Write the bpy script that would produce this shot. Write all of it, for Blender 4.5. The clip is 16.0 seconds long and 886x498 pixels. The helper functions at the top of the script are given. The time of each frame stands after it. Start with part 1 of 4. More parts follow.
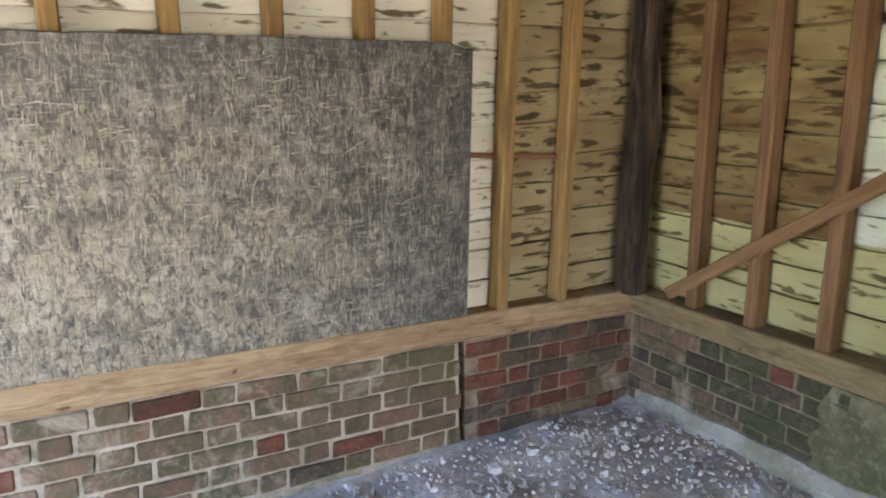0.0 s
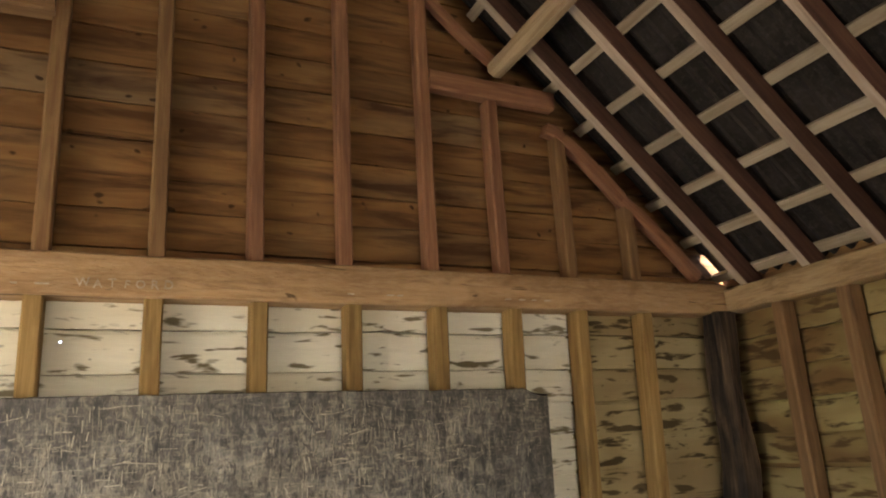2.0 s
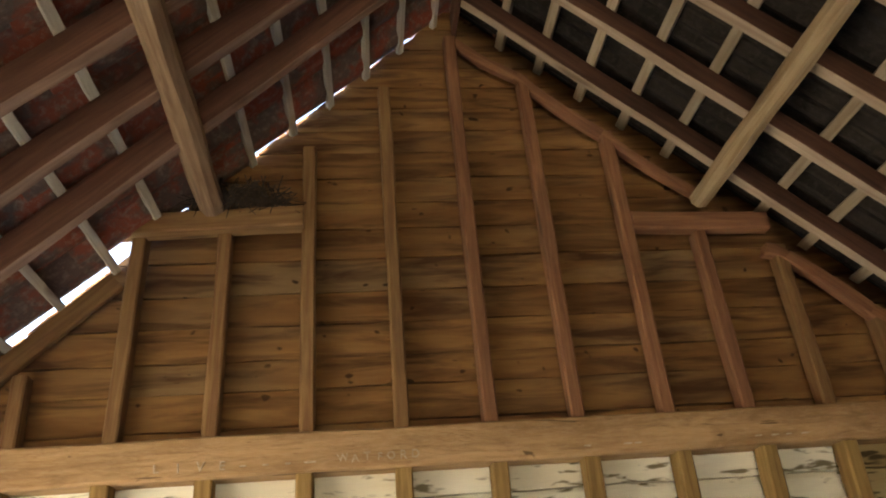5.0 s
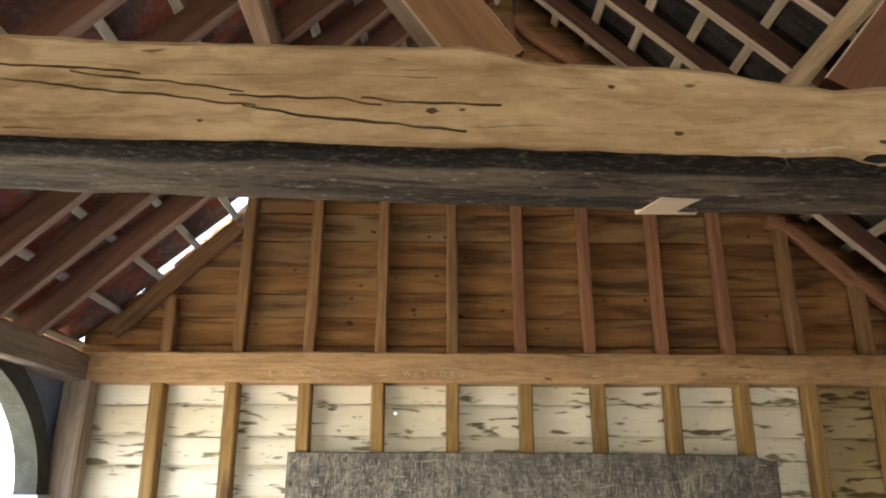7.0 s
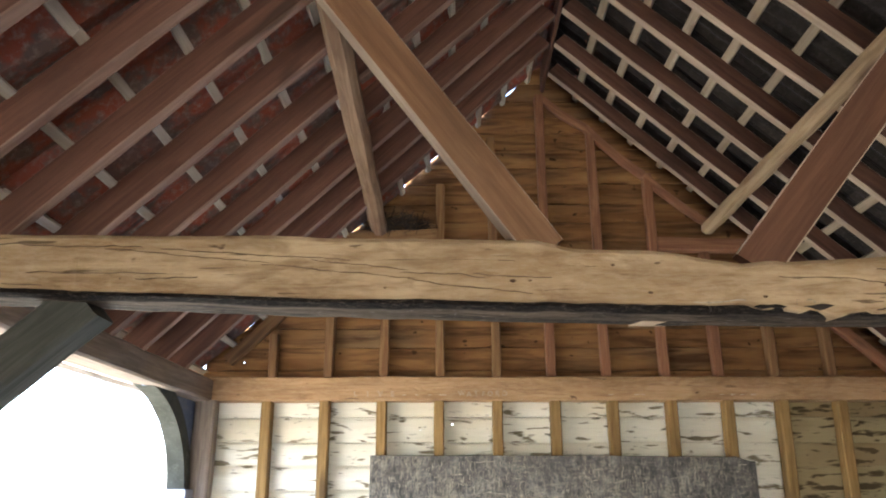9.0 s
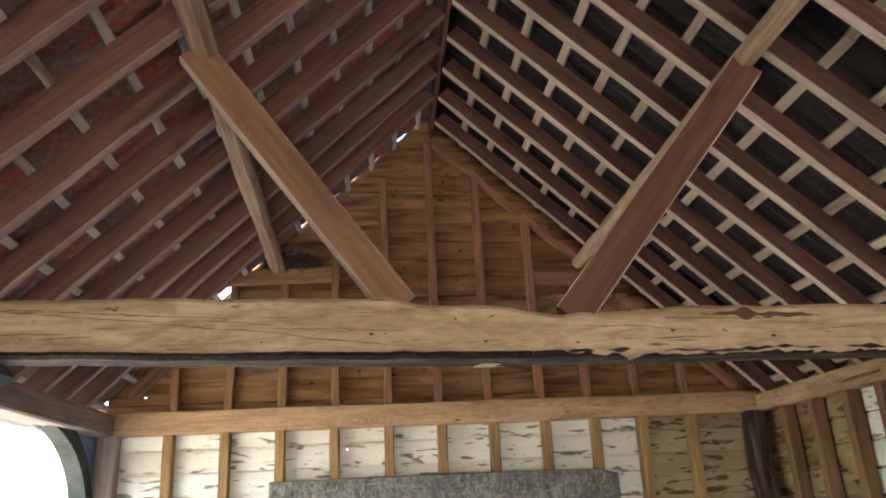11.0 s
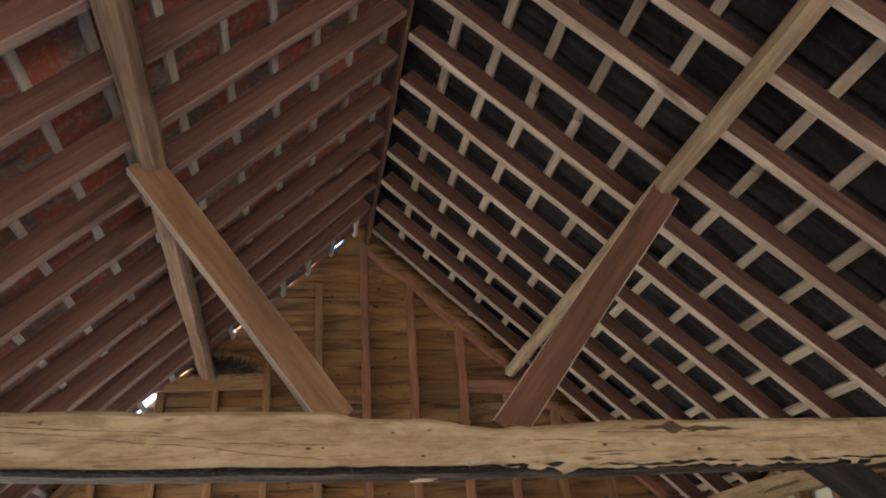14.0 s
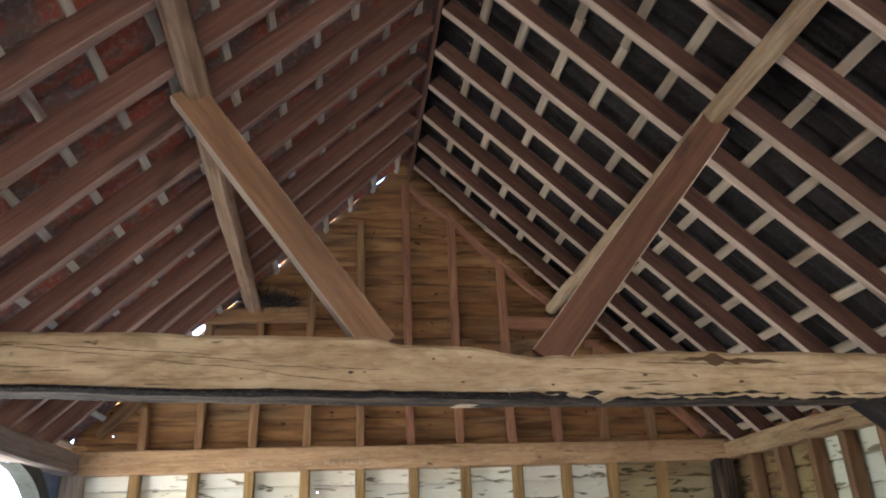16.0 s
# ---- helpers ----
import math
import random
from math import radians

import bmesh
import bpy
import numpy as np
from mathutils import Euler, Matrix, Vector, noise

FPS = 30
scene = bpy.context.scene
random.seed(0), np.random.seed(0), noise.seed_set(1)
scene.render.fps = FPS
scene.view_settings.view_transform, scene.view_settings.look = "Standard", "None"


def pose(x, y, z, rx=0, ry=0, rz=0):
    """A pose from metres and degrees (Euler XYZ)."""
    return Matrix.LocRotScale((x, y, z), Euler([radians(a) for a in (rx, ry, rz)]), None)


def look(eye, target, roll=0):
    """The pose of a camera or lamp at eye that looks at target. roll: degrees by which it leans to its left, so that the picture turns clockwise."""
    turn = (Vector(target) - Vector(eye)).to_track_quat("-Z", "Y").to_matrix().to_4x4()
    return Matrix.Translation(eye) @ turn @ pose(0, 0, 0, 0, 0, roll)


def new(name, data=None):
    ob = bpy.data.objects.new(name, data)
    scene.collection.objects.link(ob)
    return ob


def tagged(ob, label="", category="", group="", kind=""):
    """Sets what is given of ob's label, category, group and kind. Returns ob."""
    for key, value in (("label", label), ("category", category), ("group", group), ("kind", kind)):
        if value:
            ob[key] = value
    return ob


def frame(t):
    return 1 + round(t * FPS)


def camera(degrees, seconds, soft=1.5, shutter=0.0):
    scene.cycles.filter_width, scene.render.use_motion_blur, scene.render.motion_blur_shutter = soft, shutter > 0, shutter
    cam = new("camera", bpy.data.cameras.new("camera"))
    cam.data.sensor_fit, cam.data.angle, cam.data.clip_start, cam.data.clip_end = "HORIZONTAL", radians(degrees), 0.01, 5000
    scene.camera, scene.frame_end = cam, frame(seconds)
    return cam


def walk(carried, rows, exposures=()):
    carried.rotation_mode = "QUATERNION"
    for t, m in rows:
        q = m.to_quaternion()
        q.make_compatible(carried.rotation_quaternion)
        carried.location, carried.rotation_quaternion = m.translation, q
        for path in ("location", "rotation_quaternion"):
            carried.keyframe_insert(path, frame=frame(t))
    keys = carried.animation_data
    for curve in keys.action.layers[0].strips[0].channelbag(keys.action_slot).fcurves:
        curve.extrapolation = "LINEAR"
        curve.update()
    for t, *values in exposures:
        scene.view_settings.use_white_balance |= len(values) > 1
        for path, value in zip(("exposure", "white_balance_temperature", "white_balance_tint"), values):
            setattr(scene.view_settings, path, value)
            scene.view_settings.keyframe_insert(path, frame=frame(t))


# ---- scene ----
cam = camera(63.1, 16.0, soft=2.0)
PATH = [
    (0, (0.032, 0.614, 1.463), (1.017, 2.294, 1.009), -0.5),
    (0.5, (0.032, 0.614, 1.463), (0.991, 2.348, 1.189), -2.2),
    (1, (0.031, 0.614, 1.463), (0.945, 2.393, 1.453), -2.8),
    (1.5, (0.027, 0.61, 1.464), (0.885, 2.402, 1.697), -3.8),
    (2, (0.06, 0.597, 1.407), (0.865, 2.349, 1.937), -3.3),
    (2.5, (0.04, 0.572, 1.44), (0.822, 2.284, 2.117), -3.5),
    (3, (0.026, 0.566, 1.432), (0.695, 2.26, 2.258), -5.8),
    (3.5, (0.007, 0.556, 1.438), (0.458, 2.265, 2.373), -5.3),
    (3.7, (0.008, 0.554, 1.425), (0.367, 2.261, 2.404), -4.5),
    (6, (0.071, 0.277, 1.398), (0.2, 2.1, 2.211), -3.3),
    (6.5, (0.068, 0.054, 1.395), (0.103, 1.921, 2.11), -1.2),
    (7, (0.08, -0.22, 1.423), (0.096, 1.671, 2.076), 0.2),
    (7.5, (0.075, -0.457, 1.399), (0.042, 1.443, 2.024), 2.9),
    (8, (-0.055, -0.76, 1.42), (-0.038, 1.148, 2.019), 0.4),
    (8.2, (-0.096, -0.842, 1.428), (-0.055, 1.064, 2.033), -0.0),
    (10.3, (0.046, -1.417, 1.443), (-0.147, 0.469, 2.08), 0.2),
    (10.5, (0.071, -1.454, 1.442), (-0.018, 0.441, 2.077), -0.2),
    (11, (0.088, -1.483, 1.451), (0.274, 0.395, 2.112), -2.8),
    (11.5, (0.077, -1.509, 1.45), (0.434, 0.34, 2.122), -2.5),
    (12, (0.078, -1.521, 1.448), (0.631, 0.277, 2.129), -1.8),
    (12.5, (0.083, -1.539, 1.451), (0.796, 0.2, 2.135), -3.6),
    (13, (0.08, -1.54, 1.45), (0.833, 0.178, 2.143), -4.7),
    (13.5, (0.055, -1.547, 1.46), (0.579, 0.224, 2.228), -4.4),
    (14, (0.052, -1.558, 1.466), (0.425, 0.185, 2.372), -4.3),
    (14.5, (0.057, -1.555, 1.463), (0.353, 0.172, 2.427), -3.5),
    (15, (0.058, -1.558, 1.455), (0.328, 0.187, 2.395), -2.8),
    (15.5, (0.054, -1.548, 1.443), (0.314, 0.237, 2.308), -2.1),
    (16, (0.056, -1.529, 1.424), (0.318, 0.297, 2.197), -2.3),
]
EXPOSURES = [(0.0, 4.12, 6100, 20), (1.0, 3.88, 6400, 20), (2.0, 3.5, 6900, 20), (3.7, 3.4, 7500, 18), (6.0, 3.55, 7000, 16), (7.5, 3.75, 6300, 17), (10.5, 3.95, 5700, 19),
             (11.2, 3.75, 5800, 19), (12.5, 3.6, 5800, 18), (14.5, 3.65, 5750, 21), (16.0, 3.82, 5400, 19)]
walk(cam, [(t, look(eye, target, roll)) for t, eye, target, roll in PATH], EXPOSURES)

# ---- world, sun, exposure ----
world = bpy.data.worlds.new("sky")
scene.world = world
world.use_nodes = True
wn = world.node_tree
sky = wn.nodes.new("ShaderNodeTexSky")
sky.sky_type = "NISHITA"
sky.sun_disc = False
sky.sun_elevation = radians(58)
sky.sun_rotation = radians(163)
wn.links.new(sky.outputs[0], wn.nodes["Background"].inputs[0])
wn.nodes["Background"].inputs[1].default_value = 0.15
sun = new("sun", bpy.data.lights.new("sun", "SUN"))
sun.data.energy, sun.data.angle, sun.data.color = 4.5, radians(0.6), (1.0, 0.95, 0.86)
sun.matrix_basis = look((1.5, -5.0, 8.0), (0, 0, 0))


# ---- materials ----
def mat_base(name, rough=0.85):
    m = bpy.data.materials.new(name)
    m.use_nodes = True
    nt = m.node_tree
    b = nt.nodes["Principled BSDF"]
    b.inputs["Roughness"].default_value = rough
    b.inputs["Specular IOR Level"].default_value = 0.25
    return m, nt, b


def tex_coord(nt, scale, rot=(0, 0, 0), kind="Object"):
    c = nt.nodes.new("ShaderNodeTexCoord")
    mp = nt.nodes.new("ShaderNodeMapping")
    mp.inputs["Scale"].default_value = scale
    mp.inputs["Rotation"].default_value = rot
    info = nt.nodes.new("ShaderNodeObjectInfo")
    add = nt.nodes.new("ShaderNodeVectorMath")
    add.operation = "MULTIPLY_ADD"
    nt.links.new(info.outputs["Random"], add.inputs[0])
    add.inputs[1].default_value = (37.0, 53.0, 71.0)
    nt.links.new(c.outputs[kind], mp.inputs["Vector"])
    nt.links.new(mp.outputs[0], add.inputs[2])
    return add.outputs[0]


def noise_tex(nt, vec, scale, detail=4.0, rough=0.6, dist=0.0):
    n = nt.nodes.new("ShaderNodeTexNoise")
    n.inputs["Scale"].default_value, n.inputs["Detail"].default_value = scale, detail
    n.inputs["Roughness"].default_value, n.inputs["Distortion"].default_value = rough, dist
    nt.links.new(vec, n.inputs["Vector"])
    return n.outputs["Fac"]


def ramp(nt, fac, lo, hi):
    r = nt.nodes.new("ShaderNodeMapRange")
    r.inputs["From Min"].default_value, r.inputs["From Max"].default_value = lo, hi
    nt.links.new(fac, r.inputs["Value"])
    return r.outputs[0]


def mix(nt, fac, a, b):
    n = nt.nodes.new("ShaderNodeMix")
    n.data_type = "RGBA"
    for sock, v in ((n.inputs["Factor"], fac), (n.inputs["A"], a), (n.inputs["B"], b)):
        if isinstance(v, bpy.types.NodeSocket):
            nt.links.new(v, sock)
        elif isinstance(v, (int, float)):
            sock.default_value = v
        else:
            sock.default_value = (*v, 1)
    return n.outputs["Result"]


def scaled(nt, a, k):
    n = nt.nodes.new("ShaderNodeMath")
    n.operation = "MULTIPLY"
    nt.links.new(a, n.inputs[0])
    n.inputs[1].default_value = k
    return n.outputs[0]


def bump(nt, b, fac, strength, dist):
    n = nt.nodes.new("ShaderNodeBump")
    n.inputs["Strength"].default_value, n.inputs["Distance"].default_value = strength, dist
    nt.links.new(fac, n.inputs["Height"])
    nt.links.new(n.outputs[0], b.inputs["Normal"])


def wood(name, light, dark, stain=(0.05, 0.03, 0.02), amount=0.35, tone=0.3, grain=1.0, rough=0.85):
    """Timber with its grain along local X: streaks, darker stains, knots and a tone of its own for each piece."""
    m, nt, b = mat_base(name, rough)
    v = tex_coord(nt, (1.6 * grain, 28 * grain, 28 * grain))
    streak = noise_tex(nt, v, 1.6, 6, 0.65, 0.6)
    w = tex_coord(nt, (1.2, 5, 5))
    blot = noise_tex(nt, w, 1.7, 4, 0.6, 0.4)
    k = tex_coord(nt, (2.2, 9, 9))
    knot = noise_tex(nt, k, 1.3, 1, 0.3)
    c = mix(nt, ramp(nt, streak, 0.36, 0.66), dark, light)
    c = mix(nt, scaled(nt, ramp(nt, blot, 0.48, 0.72), amount), c, stain)
    c = mix(nt, scaled(nt, ramp(nt, knot, 0.70, 0.78), 0.75), c, stain)
    info = nt.nodes.new("ShaderNodeObjectInfo")
    c = mix(nt, scaled(nt, info.outputs["Random"], tone), c, tuple(x * 0.45 for x in dark))
    nt.links.new(c, b.inputs["Base Color"])
    bump(nt, b, streak, 0.5, 0.006)
    return m


def whitewash(name, paint, under, stain, worn=0.5, tone=0.15, lo=0.57, hi=0.66):
    """Limewashed board: chalky paint, blotched by damp along the grain, with bare patches and knots."""
    m, nt, b = mat_base(name, 0.95)
    v = tex_coord(nt, (4.6, 21, 21))
    blot = noise_tex(nt, v, 1.5, 3, 0.5, 0.35)
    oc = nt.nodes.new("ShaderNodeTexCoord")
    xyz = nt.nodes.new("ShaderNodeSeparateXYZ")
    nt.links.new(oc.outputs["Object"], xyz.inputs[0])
    foot_bias = nt.nodes.new("ShaderNodeMath")      # stains weighted towards the foot of a board
    foot_bias.operation = "MULTIPLY_ADD"
    nt.links.new(ramp(nt, xyz.outputs["Z"], 0.07, 0.015), foot_bias.inputs[0])
    foot_bias.inputs[1].default_value = 0.05
    nt.links.new(blot, foot_bias.inputs[2])
    blot = foot_bias.outputs[0]
    w = tex_coord(nt, (7, 16, 16))
    spots = noise_tex(nt, w, 1.4, 2, 0.5, 0.2)
    g = tex_coord(nt, (3, 40, 40))
    fine = noise_tex(nt, g, 2.0, 5, 0.7)
    s = tex_coord(nt, (0.8, 2.0, 2.0))
    broad = noise_tex(nt, s, 1.3, 3, 0.6)
    c = mix(nt, ramp(nt, fine, 0.2, 0.75), tuple(x * 0.82 for x in paint), paint)
    c = mix(nt, scaled(nt, ramp(nt, broad, 0.44, 0.6), worn), c, under)
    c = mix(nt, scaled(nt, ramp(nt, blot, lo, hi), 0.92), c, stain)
    c = mix(nt, scaled(nt, ramp(nt, spots, 0.69, 0.73), 0.8), c, tuple(x * 0.4 for x in stain))
    info = nt.nodes.new("ShaderNodeObjectInfo")
    c = mix(nt, scaled(nt, info.outputs["Random"], tone), c, under)
    nt.links.new(c, b.inputs["Base Color"])
    bump(nt, b, fine, 0.4, 0.004)
    return m


def mottled(name, a, b_, c_, scale=8.0, fine=60.0, lo=0.42, hi=0.6, rough=0.92, tone=0.3, relief=0.006, bloom=None, moss=None):
    """Mineral surface: three colours at two scales, a tone for each piece, gritty relief."""
    m, nt, b = mat_base(name, rough)
    v = tex_coord(nt, (1, 1, 1))
    n1 = noise_tex(nt, v, scale, 5, 0.65)
    n2 = noise_tex(nt, v, fine, 4, 0.7)
    c = mix(nt, ramp(nt, n1, lo, hi), a, b_)
    c = mix(nt, scaled(nt, ramp(nt, n2, 0.5, 0.72), 0.7), c, c_)
    info = nt.nodes.new("ShaderNodeObjectInfo")
    c = mix(nt, scaled(nt, info.outputs["Random"], tone), c, tuple(x * 0.35 for x in a))
    geo = nt.nodes.new("ShaderNodeNewGeometry")
    if moss:
        c = mix(nt, scaled(nt, ramp(nt, noise_tex(nt, geo.outputs["Position"], 3.1, 4, 0.65), 0.5, 0.68), 0.75), c, moss)
    if bloom:
        c = mix(nt, scaled(nt, ramp(nt, noise_tex(nt, geo.outputs["Position"], 4.1, 6, 0.75, 0.5), 0.53, 0.74), 0.85), c, bloom)
    nt.links.new(c, b.inputs["Base Color"])
    bump(nt, b, n2, 0.6, relief)
    return m


def board_mat(name, light, dark, stain):
    """Rough sawn weatherboard: broad damp blotches along the grain, knots, and a tone for each board."""
    m, nt, b = mat_base(name, 0.9)
    broad = noise_tex(nt, tex_coord(nt, (1.1, 7, 7)), 1.8, 4, 0.55, 0.5)
    damp = noise_tex(nt, tex_coord(nt, (1.5, 12, 12)), 1.6, 4, 0.55, 0.6)
    grain = noise_tex(nt, tex_coord(nt, (5, 60, 60)), 1.5, 5, 0.7, 0.3)
    knot = noise_tex(nt, tex_coord(nt, (11, 15, 15)), 1.5, 1, 0.4, 0.15)
    cool = noise_tex(nt, tex_coord(nt, (1.0, 3, 3)), 1.1, 3, 0.5)
    c = mix(nt, ramp(nt, broad, 0.34, 0.66), dark, light)
    c = mix(nt, scaled(nt, ramp(nt, cool, 0.52, 0.68), 0.5), c, tuple(sum(light) * k for k in (0.34, 0.27, 0.16)))
    c = mix(nt, scaled(nt, ramp(nt, grain, 0.4, 0.7), 0.2), c, tuple(x * 0.6 for x in dark))
    c = mix(nt, scaled(nt, ramp(nt, damp, 0.46, 0.66), 0.85), c, stain)
    c = mix(nt, scaled(nt, ramp(nt, knot, 0.73, 0.78), 0.85), c, tuple(x * 0.35 for x in stain))
    info = nt.nodes.new("ShaderNodeObjectInfo")
    c = mix(nt, scaled(nt, info.outputs["Random"], 0.4), c, tuple(x * 0.55 for x in dark))
    nt.links.new(c, b.inputs["Base Color"])
    bump(nt, b, grain, 0.6, 0.005)
    return m


def hewn_mat(name, pale, deep, figure_tone, nap_tone):
    """Old hewn oak: woolly surface with soft darker figure, weathered areas and adze marks."""
    m, nt, b = mat_base(name, 0.8)
    patch = noise_tex(nt, tex_coord(nt, (1.1, 6, 9)), 1.5, 5, 0.6, 0.9)
    figure = noise_tex(nt, tex_coord(nt, (1.9, 20, 26)), 1.3, 6, 0.7, 1.9)
    nap = noise_tex(nt, tex_coord(nt, (16, 60, 60)), 1.0, 5, 0.75)
    adze = noise_tex(nt, tex_coord(nt, (5, 9, 14)), 1.2, 4, 0.55, 0.8)
    check = noise_tex(nt, tex_coord(nt, (1.5, 40, 44)), 1.2, 3, 0.5, 1.2)
    spot = noise_tex(nt, tex_coord(nt, (11, 26, 26)), 1.1, 2, 0.5, 0.3)
    c = mix(nt, ramp(nt, patch, 0.38, 0.62), deep, pale)
    c = mix(nt, scaled(nt, ramp(nt, figure, 0.50, 0.70), 0.7), c, figure_tone)
    c = mix(nt, scaled(nt, ramp(nt, nap, 0.45, 0.75), 0.45), c, nap_tone)
    c = mix(nt, scaled(nt, ramp(nt, adze, 0.54, 0.68), 0.45), c, figure_tone)
    c = mix(nt, scaled(nt, ramp(nt, check, 0.665, 0.69), 0.75), c, tuple(x * 0.3 for x in figure_tone))
    c = mix(nt, scaled(nt, ramp(nt, spot, 0.71, 0.76), 0.8), c, tuple(x * 0.4 for x in figure_tone))
    nt.links.new(c, b.inputs["Base Color"])
    h = nt.nodes.new("ShaderNodeMath")
    h.operation = "ADD"
    nt.links.new(adze, h.inputs[0])
    nt.links.new(scaled(nt, nap, 0.6), h.inputs[1])
    bump(nt, b, h.outputs[0], 0.8, 0.012)
    return m


M_STUD = wood("stud_wood", (0.38, 0.24, 0.092), (0.21, 0.122, 0.042), (0.07, 0.04, 0.018), 0.55, tone=0.35)
M_ESTUD = wood("olive_stud_wood", (0.29, 0.168, 0.08), (0.165, 0.09, 0.04), (0.06, 0.034, 0.018), 0.5, tone=0.4)
M_GSTUD = wood("gable_stud_wood", (0.32, 0.19, 0.085), (0.2, 0.10, 0.045), tone=0.45)
M_REDSTUD = wood("red_stud_wood", (0.34, 0.165, 0.085), (0.2, 0.09, 0.05), tone=0.3)
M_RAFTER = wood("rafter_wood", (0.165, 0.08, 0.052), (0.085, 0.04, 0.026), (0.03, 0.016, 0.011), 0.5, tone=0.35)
# narrow faces paler than the rest, light from below put into their colour
M_EDGE = wood("pale_lit_edge", (0.62, 0.49, 0.37), (0.40, 0.29, 0.205), (0.14, 0.085, 0.055), 0.45, tone=0.4)
# lighter copy of the rafter wood, bounce light on the west slope as colour
M_RAFTERLIT = wood("lightened_rafter_wood", (0.2, 0.095, 0.062), (0.115, 0.053, 0.035), tone=0.4)
M_EDGEBROWN = wood("brown_lit_edge", (0.38, 0.25, 0.19), (0.24, 0.145, 0.108), (0.08, 0.045, 0.03), 0.5, tone=0.4)
# west battens whiter than the east ones, reflected light put into their colour
M_BATTENPALE = wood("pale_batten_wood", (0.76, 0.70, 0.58), (0.56, 0.48, 0.37), (0.16, 0.085, 0.055), tone=0.3)
M_BATTEN = wood("batten_wood", (0.56, 0.455, 0.33), (0.37, 0.28, 0.185), (0.16, 0.085, 0.05), 0.5, tone=0.6)
M_PLATE_TOP = hewn_mat("tan_plate_wood", (0.40, 0.27, 0.14), (0.26, 0.165, 0.08), (0.15, 0.085, 0.038), (0.48, 0.35, 0.21))
M_PLATE_SIDE = hewn_mat("olive_plate_wood", (0.27, 0.2, 0.1), (0.17, 0.12, 0.058), (0.1, 0.065, 0.03), (0.34, 0.27, 0.16))
M_RAIL = hewn_mat("rail_wood", (0.45, 0.28, 0.14), (0.31, 0.178, 0.083), (0.19, 0.1, 0.044), (0.54, 0.385, 0.235))
M_PLATE = hewn_mat("plate_wood", (0.40, 0.275, 0.15), (0.25, 0.155, 0.078), (0.14, 0.08, 0.036), (0.48, 0.36, 0.23))
M_STRUT = wood("strut_wood", (0.165, 0.078, 0.043), (0.10, 0.046, 0.026), tone=0.05)
M_POLE = wood("purlin_wood", (0.44, 0.32, 0.195), (0.27, 0.18, 0.1), (0.12, 0.07, 0.04), 0.5, 0.05)
M_POSTBROWN = hewn_mat("brown_post_wood", (0.27, 0.16, 0.075), (0.16, 0.088, 0.04), (0.085, 0.045, 0.02), (0.33, 0.22, 0.12))
M_PURLIN_W = wood("brown_purlin_wood", (0.34, 0.225, 0.14), (0.19, 0.115, 0.07), (0.1, 0.055, 0.03), 0.5, 0.05)
M_TANSTRUT = wood("tan_strut_wood", (0.26, 0.143, 0.073), (0.168, 0.086, 0.042), tone=0.0)
M_OLD = wood("weathered_post_wood", (0.12, 0.078, 0.046), (0.009, 0.007, 0.006), (0.005, 0.004, 0.004), 1.0, 0.0, 0.8)
# grey oak, lightened to stand in for the haze by the opening
M_GREY = wood("grey_oak", (0.38, 0.30, 0.23), (0.22, 0.17, 0.13), (0.1, 0.085, 0.06), 0.45, 0.1)
M_TAR = wood("blackened_wood", (0.03, 0.023, 0.018), (0.008, 0.0065, 0.0055), (0.08, 0.065, 0.052), 0.5, 0.0, 0.7, rough=0.95)
M_GABLE = board_mat("gable_board", (0.37, 0.2, 0.077), (0.205, 0.096, 0.034), (0.06, 0.025, 0.0115))
M_PALE = wood("fresh_cut_wood", (0.62, 0.48, 0.33), (0.5, 0.36, 0.23), amount=0.1, tone=0.0)
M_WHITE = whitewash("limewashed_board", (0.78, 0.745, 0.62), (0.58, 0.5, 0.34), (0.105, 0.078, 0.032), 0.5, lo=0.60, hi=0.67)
# stained beige limewash, darkened further in place of the corner's dimness
M_BEIGE = whitewash("shaded_beige_limewash_board", (0.39, 0.315, 0.17), (0.235, 0.16, 0.075), (0.04, 0.027, 0.011), 0.7, 0.3, 0.57, 0.645)
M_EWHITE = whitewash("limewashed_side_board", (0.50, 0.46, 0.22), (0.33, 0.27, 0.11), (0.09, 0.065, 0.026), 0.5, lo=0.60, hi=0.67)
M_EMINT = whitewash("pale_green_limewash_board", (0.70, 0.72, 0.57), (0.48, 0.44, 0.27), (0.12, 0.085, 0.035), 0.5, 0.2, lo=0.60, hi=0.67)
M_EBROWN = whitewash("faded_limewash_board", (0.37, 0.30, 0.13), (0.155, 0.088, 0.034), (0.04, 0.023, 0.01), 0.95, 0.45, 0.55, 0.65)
M_BRICK = mottled("weathered_brick", (0.18, 0.108, 0.066), (0.088, 0.08, 0.042), (0.28, 0.2, 0.13), 7, 45, tone=0.5, bloom=(0.42, 0.345, 0.26), moss=(0.075, 0.08, 0.035))
M_REDBRICK = mottled("red_brick", (0.15, 0.052, 0.03), (0.08, 0.036, 0.022), (0.2, 0.095, 0.055), 7, 45, tone=0.6, bloom=(0.2, 0.115, 0.07), moss=(0.06, 0.046, 0.026))
M_DARKBRICK = mottled("overburnt_brick", (0.085, 0.058, 0.04), (0.052, 0.043, 0.028), (0.155, 0.112, 0.08), 7, 45, tone=0.4, bloom=(0.22, 0.17, 0.125))
M_MOSSBRICK = mottled("mossy_brick", (0.085, 0.075, 0.04), (0.05, 0.058, 0.026), (0.15, 0.13, 0.08), 7, 45, tone=0.4, bloom=(0.26, 0.23, 0.16), moss=(0.05, 0.066, 0.02))
